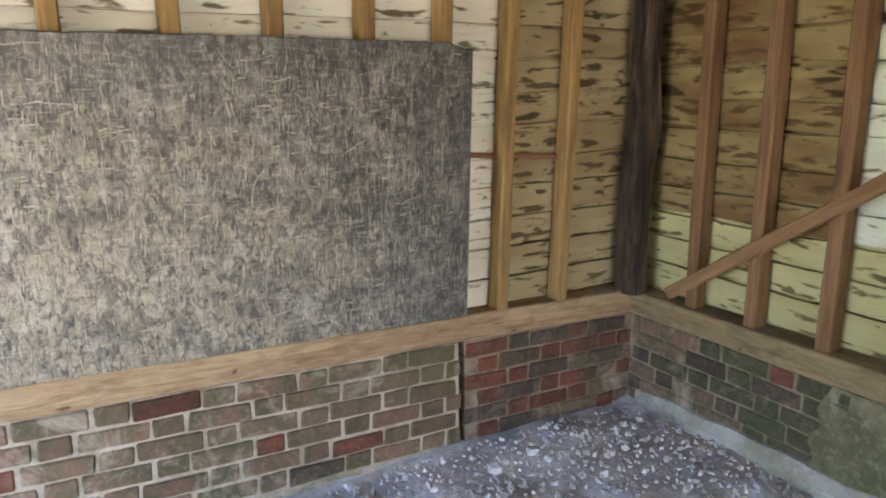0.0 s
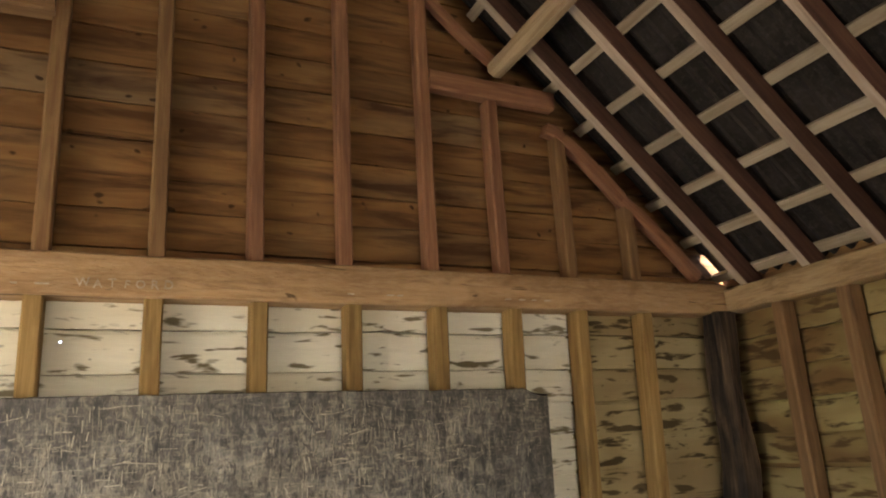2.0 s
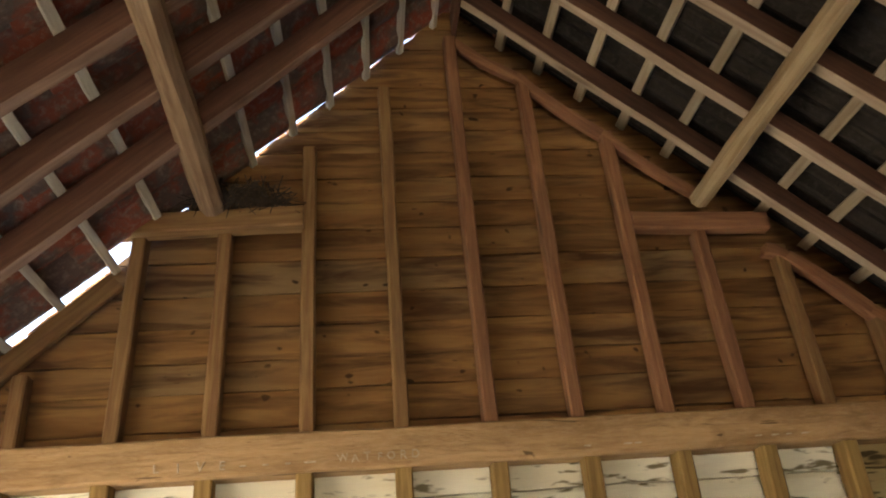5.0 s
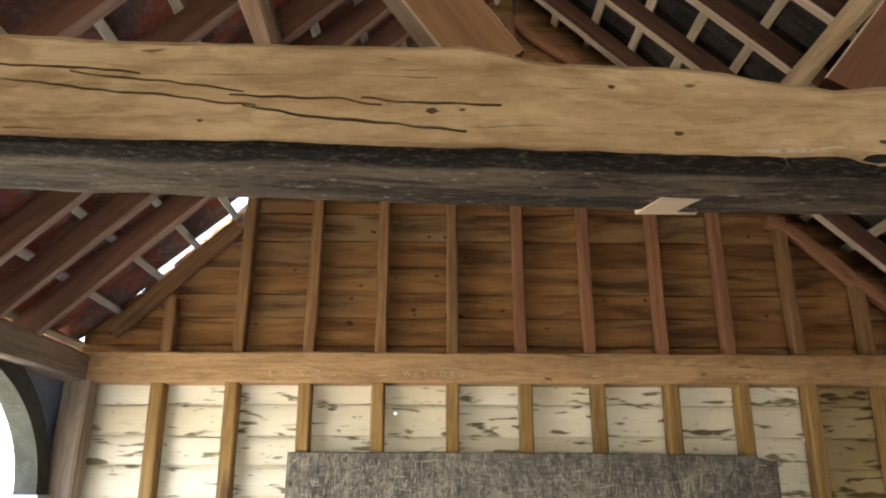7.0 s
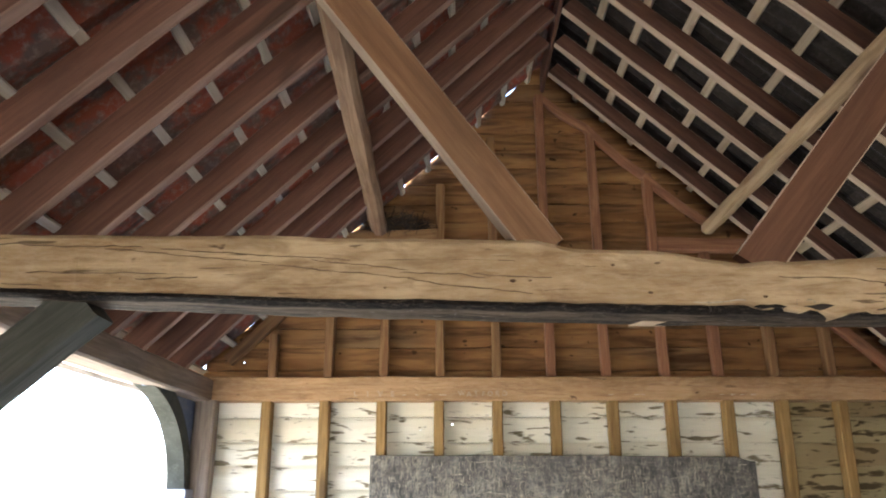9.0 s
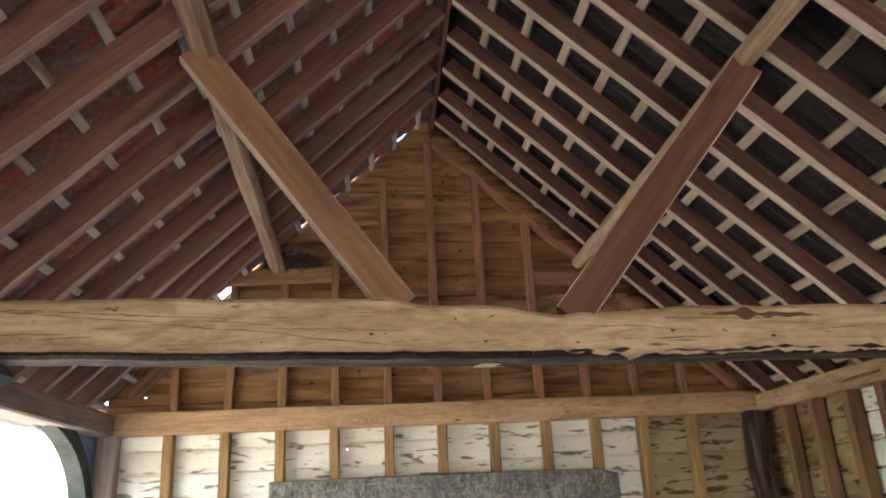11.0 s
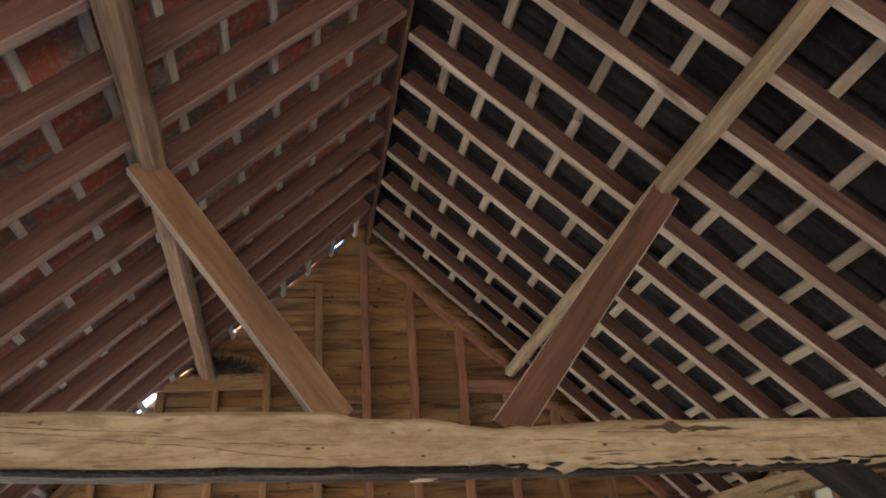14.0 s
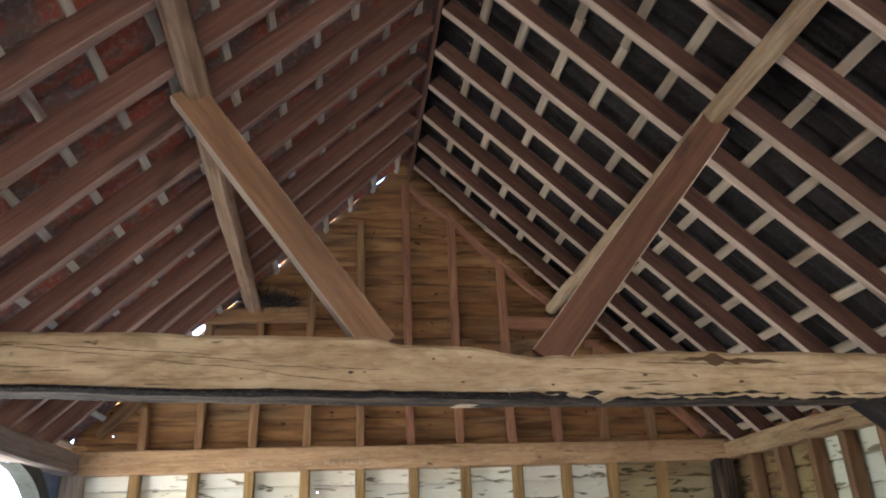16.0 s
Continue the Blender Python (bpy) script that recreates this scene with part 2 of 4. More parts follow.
M_MORTAR = mottled("lime_mortar", (0.42, 0.335, 0.25), (0.25, 0.2, 0.14), (0.54, 0.455, 0.36), 5, 70, tone=0.0, bloom=(0.52, 0.46, 0.38), moss=(0.13, 0.12, 0.065))
M_MORTAR_RED = mottled("brown_mortar", (0.21, 0.145, 0.095), (0.105, 0.073, 0.047), (0.32, 0.235, 0.16), 5, 70, tone=0.0, bloom=(0.34, 0.27, 0.2), moss=(0.08, 0.068, 0.038))
M_MORTAR_MOSS = mottled("mossy_mortar", (0.2, 0.165, 0.1), (0.11, 0.1, 0.055), (0.3, 0.25, 0.17), 5, 70, tone=0.0, bloom=(0.36, 0.31, 0.23), moss=(0.07, 0.08, 0.03))
M_RENDER = mottled("algae_stained_render", (0.10, 0.098, 0.045), (0.175, 0.155, 0.09), (0.25, 0.22, 0.15), 4.5, 34, 0.42, 0.6, tone=0.0, bloom=(0.38, 0.345, 0.27), moss=(0.06, 0.075, 0.022))
M_FOOTING = mottled("lime_footing", (0.42, 0.385, 0.32), (0.26, 0.24, 0.185), (0.5, 0.47, 0.41), 7, 50, tone=0.0, moss=(0.2, 0.2, 0.11))
M_DIRT = mottled("dusty_rubble_floor", (0.74, 0.705, 0.66), (0.48, 0.45, 0.415), (0.8, 0.77, 0.73), 6, 55, tone=0.0, relief=0.02)
M_RUBBLE = mottled("rubble_stone", (0.52, 0.48, 0.44), (0.24, 0.215, 0.195), (0.68, 0.64, 0.6), 9, 60, tone=0.65)
M_CHALKSTONE = mottled("pale_stone", (0.55, 0.53, 0.5), (0.42, 0.4, 0.38), (0.66, 0.65, 0.62), 15, 60, tone=0.0)
M_TILE = mottled("clay_tile", (0.33, 0.095, 0.055), (0.17, 0.125, 0.102), (0.38, 0.3, 0.25), 6.5, 40, 0.44, 0.56, tone=0.4)
M_SHEET = mottled("dark_corrugated_sheet", (0.034, 0.027, 0.022), (0.018, 0.0145, 0.012), (0.062, 0.051, 0.043), 5, 50, tone=0.1, rough=0.9)
M_GRASS = mottled("dry_yard", (0.42, 0.38, 0.29), (0.32, 0.31, 0.2), (0.48, 0.44, 0.35), 0.6, 12, tone=0.0)
M_LEAF = mottled("leaf", (0.09, 0.16, 0.035), (0.13, 0.2, 0.05), (0.05, 0.1, 0.02), 1.5, 20, tone=0.2)
M_BARK = mottled("bark", (0.13, 0.10, 0.075), (0.08, 0.06, 0.045), (0.2, 0.17, 0.13), 6, 40)
M_STRAW = mottled("nest_straw", (0.06, 0.042, 0.03), (0.03, 0.02, 0.014), (0.12, 0.09, 0.06), 20, 80, tone=0.0)
M_CHALK, nt_chalk, b_chalk = mat_base("chalk", 0.95)
geo_chalk = nt_chalk.nodes.new("ShaderNodeNewGeometry")
c_chalk = mix(nt_chalk, geo_chalk.outputs["Random Per Island"], (0.10, 0.088, 0.07), (0.50, 0.435, 0.33))
c_chalk = mix(nt_chalk, scaled(nt_chalk, ramp(nt_chalk, noise_tex(nt_chalk, tex_coord(nt_chalk, (1, 1, 1)), 70, 3, 0.7), 0.45, 0.65), 0.6), c_chalk, (0.10, 0.088, 0.07))
nt_chalk.links.new(c_chalk, b_chalk.inputs["Base Color"])
M_MOSS = wood("green_grey_oak", (0.105, 0.105, 0.085), (0.055, 0.055, 0.043), (0.035, 0.037, 0.026), 0.5, 0.1)
M_BRACE = mottled("weathered_brace", (0.066, 0.068, 0.056), (0.04, 0.043, 0.032), (0.1, 0.1, 0.085), 5, 40, tone=0.0)
M_RAILCHALK = mottled("white_chalk", (0.52, 0.42, 0.31), (0.38, 0.28, 0.18), (0.6, 0.5, 0.39), 30, 90, tone=0.0)
M_BLUE = mottled("blue_painted_panel", (0.16, 0.2, 0.3), (0.22, 0.25, 0.32), (0.3, 0.31, 0.33), 5, 40, tone=0.0)

M_BLUEPALE = mottled("faded_blue_white_paint", (0.36, 0.39, 0.46), (0.44, 0.46, 0.5), (0.5, 0.5, 0.5), 5, 40, tone=0.0)


def blackboard_mat():
    m, nt, b = mat_base("scribbled_blackboard", 0.45)
    v0 = tex_coord(nt, (1, 1, 1))
    cloud = noise_tex(nt, v0, 2.6, 5, 0.65)
    smear = noise_tex(nt, tex_coord(nt, (3.0, 1, 2.2)), 2.2, 5, 0.7, 0.8)
    col = mix(nt, ramp(nt, cloud, 0.3, 0.7), (0.045, 0.042, 0.04), (0.12, 0.11, 0.10))
    # chalk rubbed thickest about the middle and the near end, thin towards the margins
    c = nt.nodes.new("ShaderNodeTexCoord")
    mp = nt.nodes.new("ShaderNodeMapping")
    mp.inputs["Location"].default_value = (-0.05, 0, -1.08)
    mp.inputs["Scale"].default_value = (0.82, 0, 1.35)
    nt.links.new(c.outputs["Object"], mp.inputs["Vector"])
    far = nt.nodes.new("ShaderNodeVectorMath")
    far.operation = "LENGTH"
    nt.links.new(mp.outputs[0], far.inputs[0])
    wide = noise_tex(nt, tex_coord(nt, (1.0, 1, 1.4)), 2.4, 5, 0.65, 0.5)
    ragged = nt.nodes.new("ShaderNodeMath")
    ragged.operation = "MULTIPLY_ADD"
    nt.links.new(wide, ragged.inputs[0])
    ragged.inputs[1].default_value = 1.6
    nt.links.new(far.outputs["Value"], ragged.inputs[2])
    rubbed = ramp(nt, ragged.outputs[0], 1.75, 0.95)
    col = mix(nt, scaled(nt, rubbed, 0.62), col, (0.42, 0.335, 0.215))
    col = mix(nt, scaled(nt, ramp(nt, smear, 0.44, 0.66), 0.48), col, (0.40, 0.365, 0.31))
    for scale, rot, hi, k in (((30, 1, 5), 0.04, 0.55, 0.6), ((5, 1, 34), 0.06, 0.56, 0.55), ((36, 1, 7), 0.35, 0.60, 0.45), ((36, 1, 7), -0.3, 0.60, 0.45)):
        n = noise_tex(nt, tex_coord(nt, scale, (0, rot, 0)), 1.3, 5, 0.75, 2.2)
        col = mix(nt, scaled(nt, ramp(nt, n, hi - 0.05, hi + 0.1), k), col, (0.50, 0.43, 0.31))
    dim = noise_tex(nt, tex_coord(nt, (1.2, 1, 1.0)), 8.0, 6, 0.75, 1.2)
    col = mix(nt, scaled(nt, ramp(nt, dim, 0.47, 0.62), 0.6), col, (0.032, 0.029, 0.028))
    clot = noise_tex(nt, tex_coord(nt, (1.6, 1, 1.0)), 24.0, 4, 0.65, 1.0)
    col = mix(nt, scaled(nt, ramp(nt, clot, 0.5, 0.6), 0.6), col, (0.036, 0.033, 0.032))
    dash = noise_tex(nt, tex_coord(nt, (30, 1, 11)), 1.2, 4, 0.7, 2.0)
    col = mix(nt, scaled(nt, ramp(nt, dash, 0.54, 0.64), 0.75), col, (0.028, 0.026, 0.026))
    # darker along the top and towards the east end
    xyz = nt.nodes.new("ShaderNodeSeparateXYZ")
    nt.links.new(c.outputs["Object"], xyz.inputs[0])
    for axis, lo, hi, k in (("X", 1.45, 1.85, 0.5), ("Z", 1.74, 1.88, 0.35)):
        reach = nt.nodes.new("ShaderNodeMath")
        reach.operation = "MULTIPLY_ADD"
        nt.links.new(wide, reach.inputs[0])
        reach.inputs[1].default_value = 0.6
        nt.links.new(xyz.outputs[axis], reach.inputs[2])
        col = mix(nt, scaled(nt, ramp(nt, reach.outputs[0], lo, hi), k), col, (0.05, 0.046, 0.042))
    nt.links.new(col, b.inputs["Base Color"])
    bump(nt, b, smear, 0.2, 0.003)
    return m


def tar_mat():
    """Blackened oak: sooty, rubbed grey in streaks, flecked with pale scrapes."""
    m, nt, b = mat_base("blackened_oak", 0.85)
    b.inputs["Specular IOR Level"].default_value = 0.12
    broad = noise_tex(nt, tex_coord(nt, (1.4, 9, 9)), 2.2, 5, 0.65, 0.5)
    fine = noise_tex(nt, tex_coord(nt, (3, 45, 45)), 2.0, 6, 0.7, 0.4)
    fleck = noise_tex(nt, tex_coord(nt, (14, 50, 50)), 1.5, 5, 0.75, 0.15)
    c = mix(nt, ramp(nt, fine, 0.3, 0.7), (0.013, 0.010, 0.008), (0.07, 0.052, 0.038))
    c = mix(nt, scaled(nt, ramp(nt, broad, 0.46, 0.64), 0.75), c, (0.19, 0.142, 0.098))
    c = mix(nt, scaled(nt, ramp(nt, fleck, 0.61, 0.70), 0.85), c, (0.5, 0.45, 0.4))
    oc = nt.nodes.new("ShaderNodeTexCoord")
    xyz = nt.nodes.new("ShaderNodeSeparateXYZ")
    nt.links.new(oc.outputs["Object"], xyz.inputs[0])
    ragged = nt.nodes.new("ShaderNodeMath")
    ragged.operation = "MULTIPLY_ADD"
    nt.links.new(noise_tex(nt, tex_coord(nt, (6, 30, 30)), 1.0, 4, 0.6), ragged.inputs[0])
    ragged.inputs[1].default_value = 0.03
    nt.links.new(xyz.outputs["Y"], ragged.inputs[2])
    c = mix(nt, scaled(nt, ramp(nt, ragged.outputs[0], 0.746, 0.732), 0.92), c, (0.011, 0.009, 0.008))   # blacker along the front arris
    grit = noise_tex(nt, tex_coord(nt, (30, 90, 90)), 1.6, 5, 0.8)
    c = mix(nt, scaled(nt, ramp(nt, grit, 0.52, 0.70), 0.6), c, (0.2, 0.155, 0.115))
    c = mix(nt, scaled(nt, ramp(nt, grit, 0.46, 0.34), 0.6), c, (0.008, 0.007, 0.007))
    nt.links.new(c, b.inputs["Base Color"])
    bump(nt, b, grit, 0.8, 0.006)
    return m


M_TARRED = tar_mat()
M_HEWN = hewn_mat("hewn_oak", (0.54, 0.395, 0.225), (0.34, 0.22, 0.11), (0.21, 0.12, 0.052), (0.64, 0.51, 0.34))
M_BOARD = blackboard_mat()

# ---- building helpers ----
rng = random.Random(7)


def part(name, bm, material, parent=None, label="", m=None):
    """Links a bmesh, or a finished mesh, as one object under a thing or a part; m: its pose in the world."""
    if isinstance(bm, bmesh.types.BMesh):
        me = bpy.data.meshes.new(name)
        bm.to_mesh(me)
        bm.free()
    else:
        me = bm
    if material and not me.materials:
        me.materials.append(material)
    ob = new(name, me)
    ob.matrix_basis = m or Matrix()
    if parent:
        ob.parent = parent
        up = parent.matrix_basis.copy()
        if parent.parent:
            up = parent.parent.matrix_basis @ parent.matrix_parent_inverse @ up
        ob.matrix_parent_inverse = up.inverted()
    if label:
        tagged(ob, label)
    return ob


def empty(name, label, category, kind="", group="", at=(0, 0, 0)):
    ob = new(name)
    ob.empty_display_size = 0.1
    ob.location = at
    return tagged(ob, label, category, group, kind)


def loft(sections, cap=True):
    bm = bmesh.new()
    rings = [[bm.verts.new(p) for p in s] for s in sections]
    n = len(rings[0])
    for a, b in zip(rings, rings[1:]):
        for i in range(n):
            bm.faces.new((a[i], a[(i + 1) % n], b[(i + 1) % n], b[i]))
    if cap:
        bm.faces.new(rings[0][::-1])
        bm.faces.new(rings[-1])
    bmesh.ops.recalc_face_normals(bm, faces=bm.faces)
    return bm


def timber(length, w, h, wob=0.003, cham=0.006, step=0.12, seed=0, bow=0.0, edge=""):
    """A sawn or hewn timber along local X, w wide in Y and h high in Z, its arrises worn and its faces uneven.
    edge "z" or "y": the two faces across that axis take the second material, a paler tone with the light on them put
    into its colour."""
    n = max(2, int(length / step))
    sections = []
    for i in range(n + 1):
        x = length * i / n
        ring = []
        for sy, sz, k in ((1, 1, 0), (1, 1, 1), (-1, 1, 1), (-1, 1, 0), (-1, -1, 0), (-1, -1, 1), (1, -1, 1), (1, -1, 0)):
            y = sy * (w / 2 - (cham if k else 0))
            z = sz * (h / 2 - (0 if k else cham))
            d = noise.noise_vector(Vector((x * 3.1 + seed * 17.3, sy * 2.1 + seed, sz * 2.7)))
            arc = bow * math.sin(math.pi * i / n)
            ring.append((x, y + d.y * wob, z + d.z * wob + arc))
        sections.append(ring)
    bm = loft(sections)
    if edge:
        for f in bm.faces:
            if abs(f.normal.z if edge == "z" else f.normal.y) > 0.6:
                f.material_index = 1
    return bm


def along(p0, p1, up=(0, 0, 1)):
    """The pose that lays local X from p0 towards p1, with local Z near up."""
    p0, p1, up = Vector(p0), Vector(p1), Vector(up)
    x = (p1 - p0).normalized()
    y = up.cross(x).normalized()
    z = x.cross(y)
    m = Matrix((x, y, z)).transposed().to_4x4()
    m.translation = p0
    return m


def member(name, p0, p1, w, h, mat, parent, up=(0, 0, 1), label="", **kw):
    kw.setdefault("seed", rng.random() * 50)
    ob = part(name, timber((Vector(p1) - Vector(p0)).length, w, h, **kw), mat, parent, label, along(p0, p1, up))
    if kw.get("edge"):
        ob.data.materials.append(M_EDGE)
    return ob


def lap_board(length, height, thick=0.036, seed=0, wane=0.006, ends=None, gap=0.015):
    """A weatherboard along local X (local Z up, local Y outwards): wavering edges, a rebate at its top that the next board covers.
    ends: a function of local z that gives where the board starts and stops, for raking cuts."""
    n = max(3, int(length / 0.07))
    sections = []
    for i in range(n + 1):
        x = length * i / n
        w = wane * (noise.noise(Vector((x * 2.3, seed, 0))) + 0.6 * noise.noise(Vector((x * 8, seed, 3))))
        hi = height - gap + min(gap * 0.7, wane * 0.9 * (noise.noise(Vector((x * 1.9, seed, 9))) + 0.8 * noise.noise(Vector((x * 7, seed, 5)))))
        cup = 0.003 * noise.noise(Vector((x * 1.1, seed, 20)))
        ring = [(0.002 + cup, w), (-0.002 + cup, height * 0.5), (0.003 + cup, hi), (thick * 0.85, hi), (thick * 0.85, height + 0.02), (thick, height + 0.02), (thick, w)]
        if ends:
            ring3 = []
            for y, z in ring:
                e0, e1 = ends(z)
                ring3.append((e0 + (e1 - e0) * i / n, y, z))
        else:
            ring3 = [(x, y, z) for y, z in ring]
        sections.append(ring3)
    return loft(sections)


def scribbles(count, x0, x1, z0, z1, y, seed):
    """Chalk strokes: thin flat ribbons, mostly upright, some slanted, looped or lying."""
    r = random.Random(seed)
    verts, faces = [], []
    for _ in range(count):
        x, zz = x0 + (x1 - x0) * r.random(), r.uniform(z0, z1)
        if r.random() > 0.62 - 0.5 * max(0.0, (x - 1.15) / (1.5 - 1.15)) * (x1 > 1.4) + 1.1 * noise.noise(Vector((x * 3.5, zz * 4.5, seed))):
            continue
        q = r.random()
        ang = math.radians(90 + r.gauss(0, 6)) if q < 0.66 else (math.radians(r.gauss(0, 7)) if q < 0.95 else r.uniform(0, math.pi))
        ln = r.uniform(0.012, 0.05) * (3.0 if r.random() < 0.05 else 1)
        curl = r.gauss(0, 9) if r.random() < 0.04 else r.gauss(0, 0.8)
        w = 0.0003 + 0.0015 * r.random() ** 2
        n = 6
        o = len(verts)
        for i in range(n + 1):
            nx, nz = -math.sin(ang) * w, math.cos(ang) * w
            px, pz = min(max(x, x0), x1), min(max(zz, z0), z1)
            verts += [(px + nx, y(pz), pz + nz), (px - nx, y(pz), pz - nz)]
            x += math.cos(ang) * ln / n
            zz += math.sin(ang) * ln / n
            ang += curl * ln / n * 4
        for i in range(n):
            faces.append((o + 2 * i, o + 2 * i + 1, o + 2 * i + 3, o + 2 * i + 2))
    me = bpy.data.meshes.new("chalk_scribble")
    me.from_pydata(verts, [], faces)
    return me


# ---- plan ----
XW, XE, XR = -1.42, 2.43, 0.48        # west and east faces, ridge
YN, YS = 2.90, -4.6                   # north and south faces
ZP, ZR = 2.0, 3.86                    # top of plates, underside of ridge
UE = Vector((XR - XE, 0, ZR - ZP)).normalized()
UW = Vector((XR - XW, 0, ZR - ZP)).normalized()
NE = Vector((UE.z, 0, -UE.x))
NW = Vector((-UW.z, 0, UW.x))
LE = (Vector((XR - XE, 0, ZR - ZP))).length
LW = (Vector((XR - XW, 0, ZR - ZP))).length


def on_roof(side, s, y, n=0.0):
    """A point s up the slope from the plate, n out from the rafters' underside."""
    if side == "east":
        return Vector((XE, y, ZP)) + UE * s + NE * n
    return Vector((XW, y, ZP)) + UW * s + NW * n


def roof_z(x, n=0.0):
    t = (x - XW) / (XR - XW) if x < XR else (XE - x) / (XE - XR)
    return ZP + t * (ZR - ZP) + n * 1.4


# ---- floor and ground ----
def ground_mesh(x0, x1, y0, y1, nx, ny, amp, scale, z0=0.0):
    bm = bmesh.new()
    vs = [[bm.verts.new((x0 + (x1 - x0) * i / nx, y0 + (y1 - y0) * j / ny,
          z0 + amp * noise.fractal(Vector((i * (x1 - x0) / nx * scale, j * (y1 - y0) / ny * scale, 0)), 1.0, 2.0, 4))) for j in range(ny + 1)] for i in range(nx + 1)]
    for i in range(nx):
        for j in range(ny):
            bm.faces.new((vs[i][j], vs[i + 1][j], vs[i + 1][j + 1], vs[i][j + 1]))
    return bm


# floor out of view to the south is darkened to cut bounced light
nt_dirt = M_DIRT.node_tree
b_dirt = nt_dirt.nodes["Principled BSDF"]
geo_dirt = nt_dirt.nodes.new("ShaderNodeNewGeometry")
xyz_dirt = nt_dirt.nodes.new("ShaderNodeSeparateXYZ")
nt_dirt.links.new(geo_dirt.outputs["Position"], xyz_dirt.inputs[0])
ragged_dirt = nt_dirt.nodes.new("ShaderNodeMath")
ragged_dirt.operation = "MULTIPLY_ADD"
nt_dirt.links.new(noise_tex(nt_dirt, geo_dirt.outputs["Position"], 2.0, 5, 0.65), ragged_dirt.inputs[0])
ragged_dirt.inputs[1].default_value = 0.8
nt_dirt.links.new(xyz_dirt.outputs["Y"], ragged_dirt.inputs[2])
dark_south = mix(nt_dirt, ramp(nt_dirt, noise_tex(nt_dirt, geo_dirt.outputs["Position"], 9.0, 5, 0.7), 0.35, 0.65), (0.25, 0.215, 0.17), (0.36, 0.32, 0.26))
pale_dust = b_dirt.inputs["Base Color"].links[0].from_socket
nt_dirt.links.new(mix(nt_dirt, ramp(nt_dirt, ragged_dirt.outputs[0], 1.1, 1.7), dark_south, pale_dust), b_dirt.inputs["Base Color"])
floor = part("floor", ground_mesh(XW - 0.3, XE + 0.1, YS - 0.1, YN + 0.1, 80, 150, 0.03, 2.2, -0.02), M_DIRT)
tagged(floor, "dusty grey earth floor strewn with crumbled rubble", "floor", kind="structure")
ground = part("ground", ground_mesh(-200, 200, -200, 200, 40, 40, 0.25, 0.02, -0.35), M_GRASS)
tagged(ground, "sunlit pale dry yard outside the open front", "ground", kind="structure")


def pebble(r, rnd, flat=0.6):
    bm = bmesh.new()
    bmesh.ops.create_icosphere(bm, subdivisions=1, radius=r)
    for v in bm.verts:
        v.co *= rnd.uniform(0.65, 1.2)
        v.co.z *= flat
    return bm


def scatter(count, box, sizes, seed):
    """Loose crumbs as one mesh."""
    rnd = random.Random(seed)
    verts, faces = [], []
    base = pebble(1.0, rnd)
    bv = [v.co.copy() for v in base.verts]
    bf = [[v.index for v in f.verts] for f in base.faces]
    base.free()
    for _ in range(count):
        x, y = rnd.uniform(box[0], box[1]), rnd.uniform(box[2], box[3])
        r = sizes[0] * (sizes[1] / sizes[0]) ** (rnd.random() ** 2.2)
        rot = Euler((rnd.uniform(-3, 3), rnd.uniform(-3, 3), rnd.uniform(-3, 3))).to_matrix()
        z = -0.02 + 0.03 * noise.fractal(Vector(((x - XW + 0.3) * 2.2, (y - YS + 0.1) * 2.2, 0)), 1.0, 2.0, 4)
        o = len(verts)
        verts += [(x + c.x, y + c.y, z + r * 0.25 + c.z) for c in (rot @ (v * r) for v in bv)]
        faces += [[i + o for i in f] for f in bf]
    me = bpy.data.meshes.new("rubble")
    me.from_pydata(verts, [], faces)
    return me


rub = part("rubble", scatter(6500, (0.2, XE - 0.05, 1.2, YN + 0.02), (0.003, 0.022), 3), M_RUBBLE)
tagged(rub, "crumbled grey mortar and stone chips on the floor", "rubble", kind="stuff")
rub2 = part("rubble", scatter(300, (0.2, XE - 0.05, 1.2, YN - 0.05), (0.004, 0.011), 5), M_CHALKSTONE)
tagged(rub2, "pale chalk crumbs scattered over the floor", "rubble", kind="stuff")
for sx, sy, sr in ((1.47, 2.68, 0.034), (1.68, 2.72, 0.032), (1.70, 2.64, 0.024), (2.25, 2.70, 0.02), (2.02, 2.55, 0.022)):
    st = part("stone", pebble(sr, random.Random(int(sx * 100)), 0.8), M_CHALKSTONE, m=pose(sx, sy, 0.008, 10, 0, sx * 90))
    tagged(st, "broken lump of pale chalky stone on the floor", "stone", "loose stones")

# ---- north wall ----
def slab(x0, x1, y0, y1, z0, z1):
    bm = bmesh.new()
    bmesh.ops.create_cube(bm, size=1.0)
    for v in bm.verts:
        v.co = Vector(((x0 + x1) / 2 + v.co.x * (x1 - x0), (y0 + y1) / 2 + v.co.y * (y1 - y0), (z0 + z1) / 2 + v.co.z * (z1 - z0)))
    return bm


wall_n = empty("wall_north", "timber-framed gable wall on a brick plinth, boarded outside", "wall", "structure")


def sole_z(x):
    """Top of the north sole plate, which has settled towards the east."""
    return 0.507 + 0.037 * (XE - x)


def lean_y(z):
    """The wall below the rail leans out towards its foot."""
    return 0.042 * (1.95 - z)


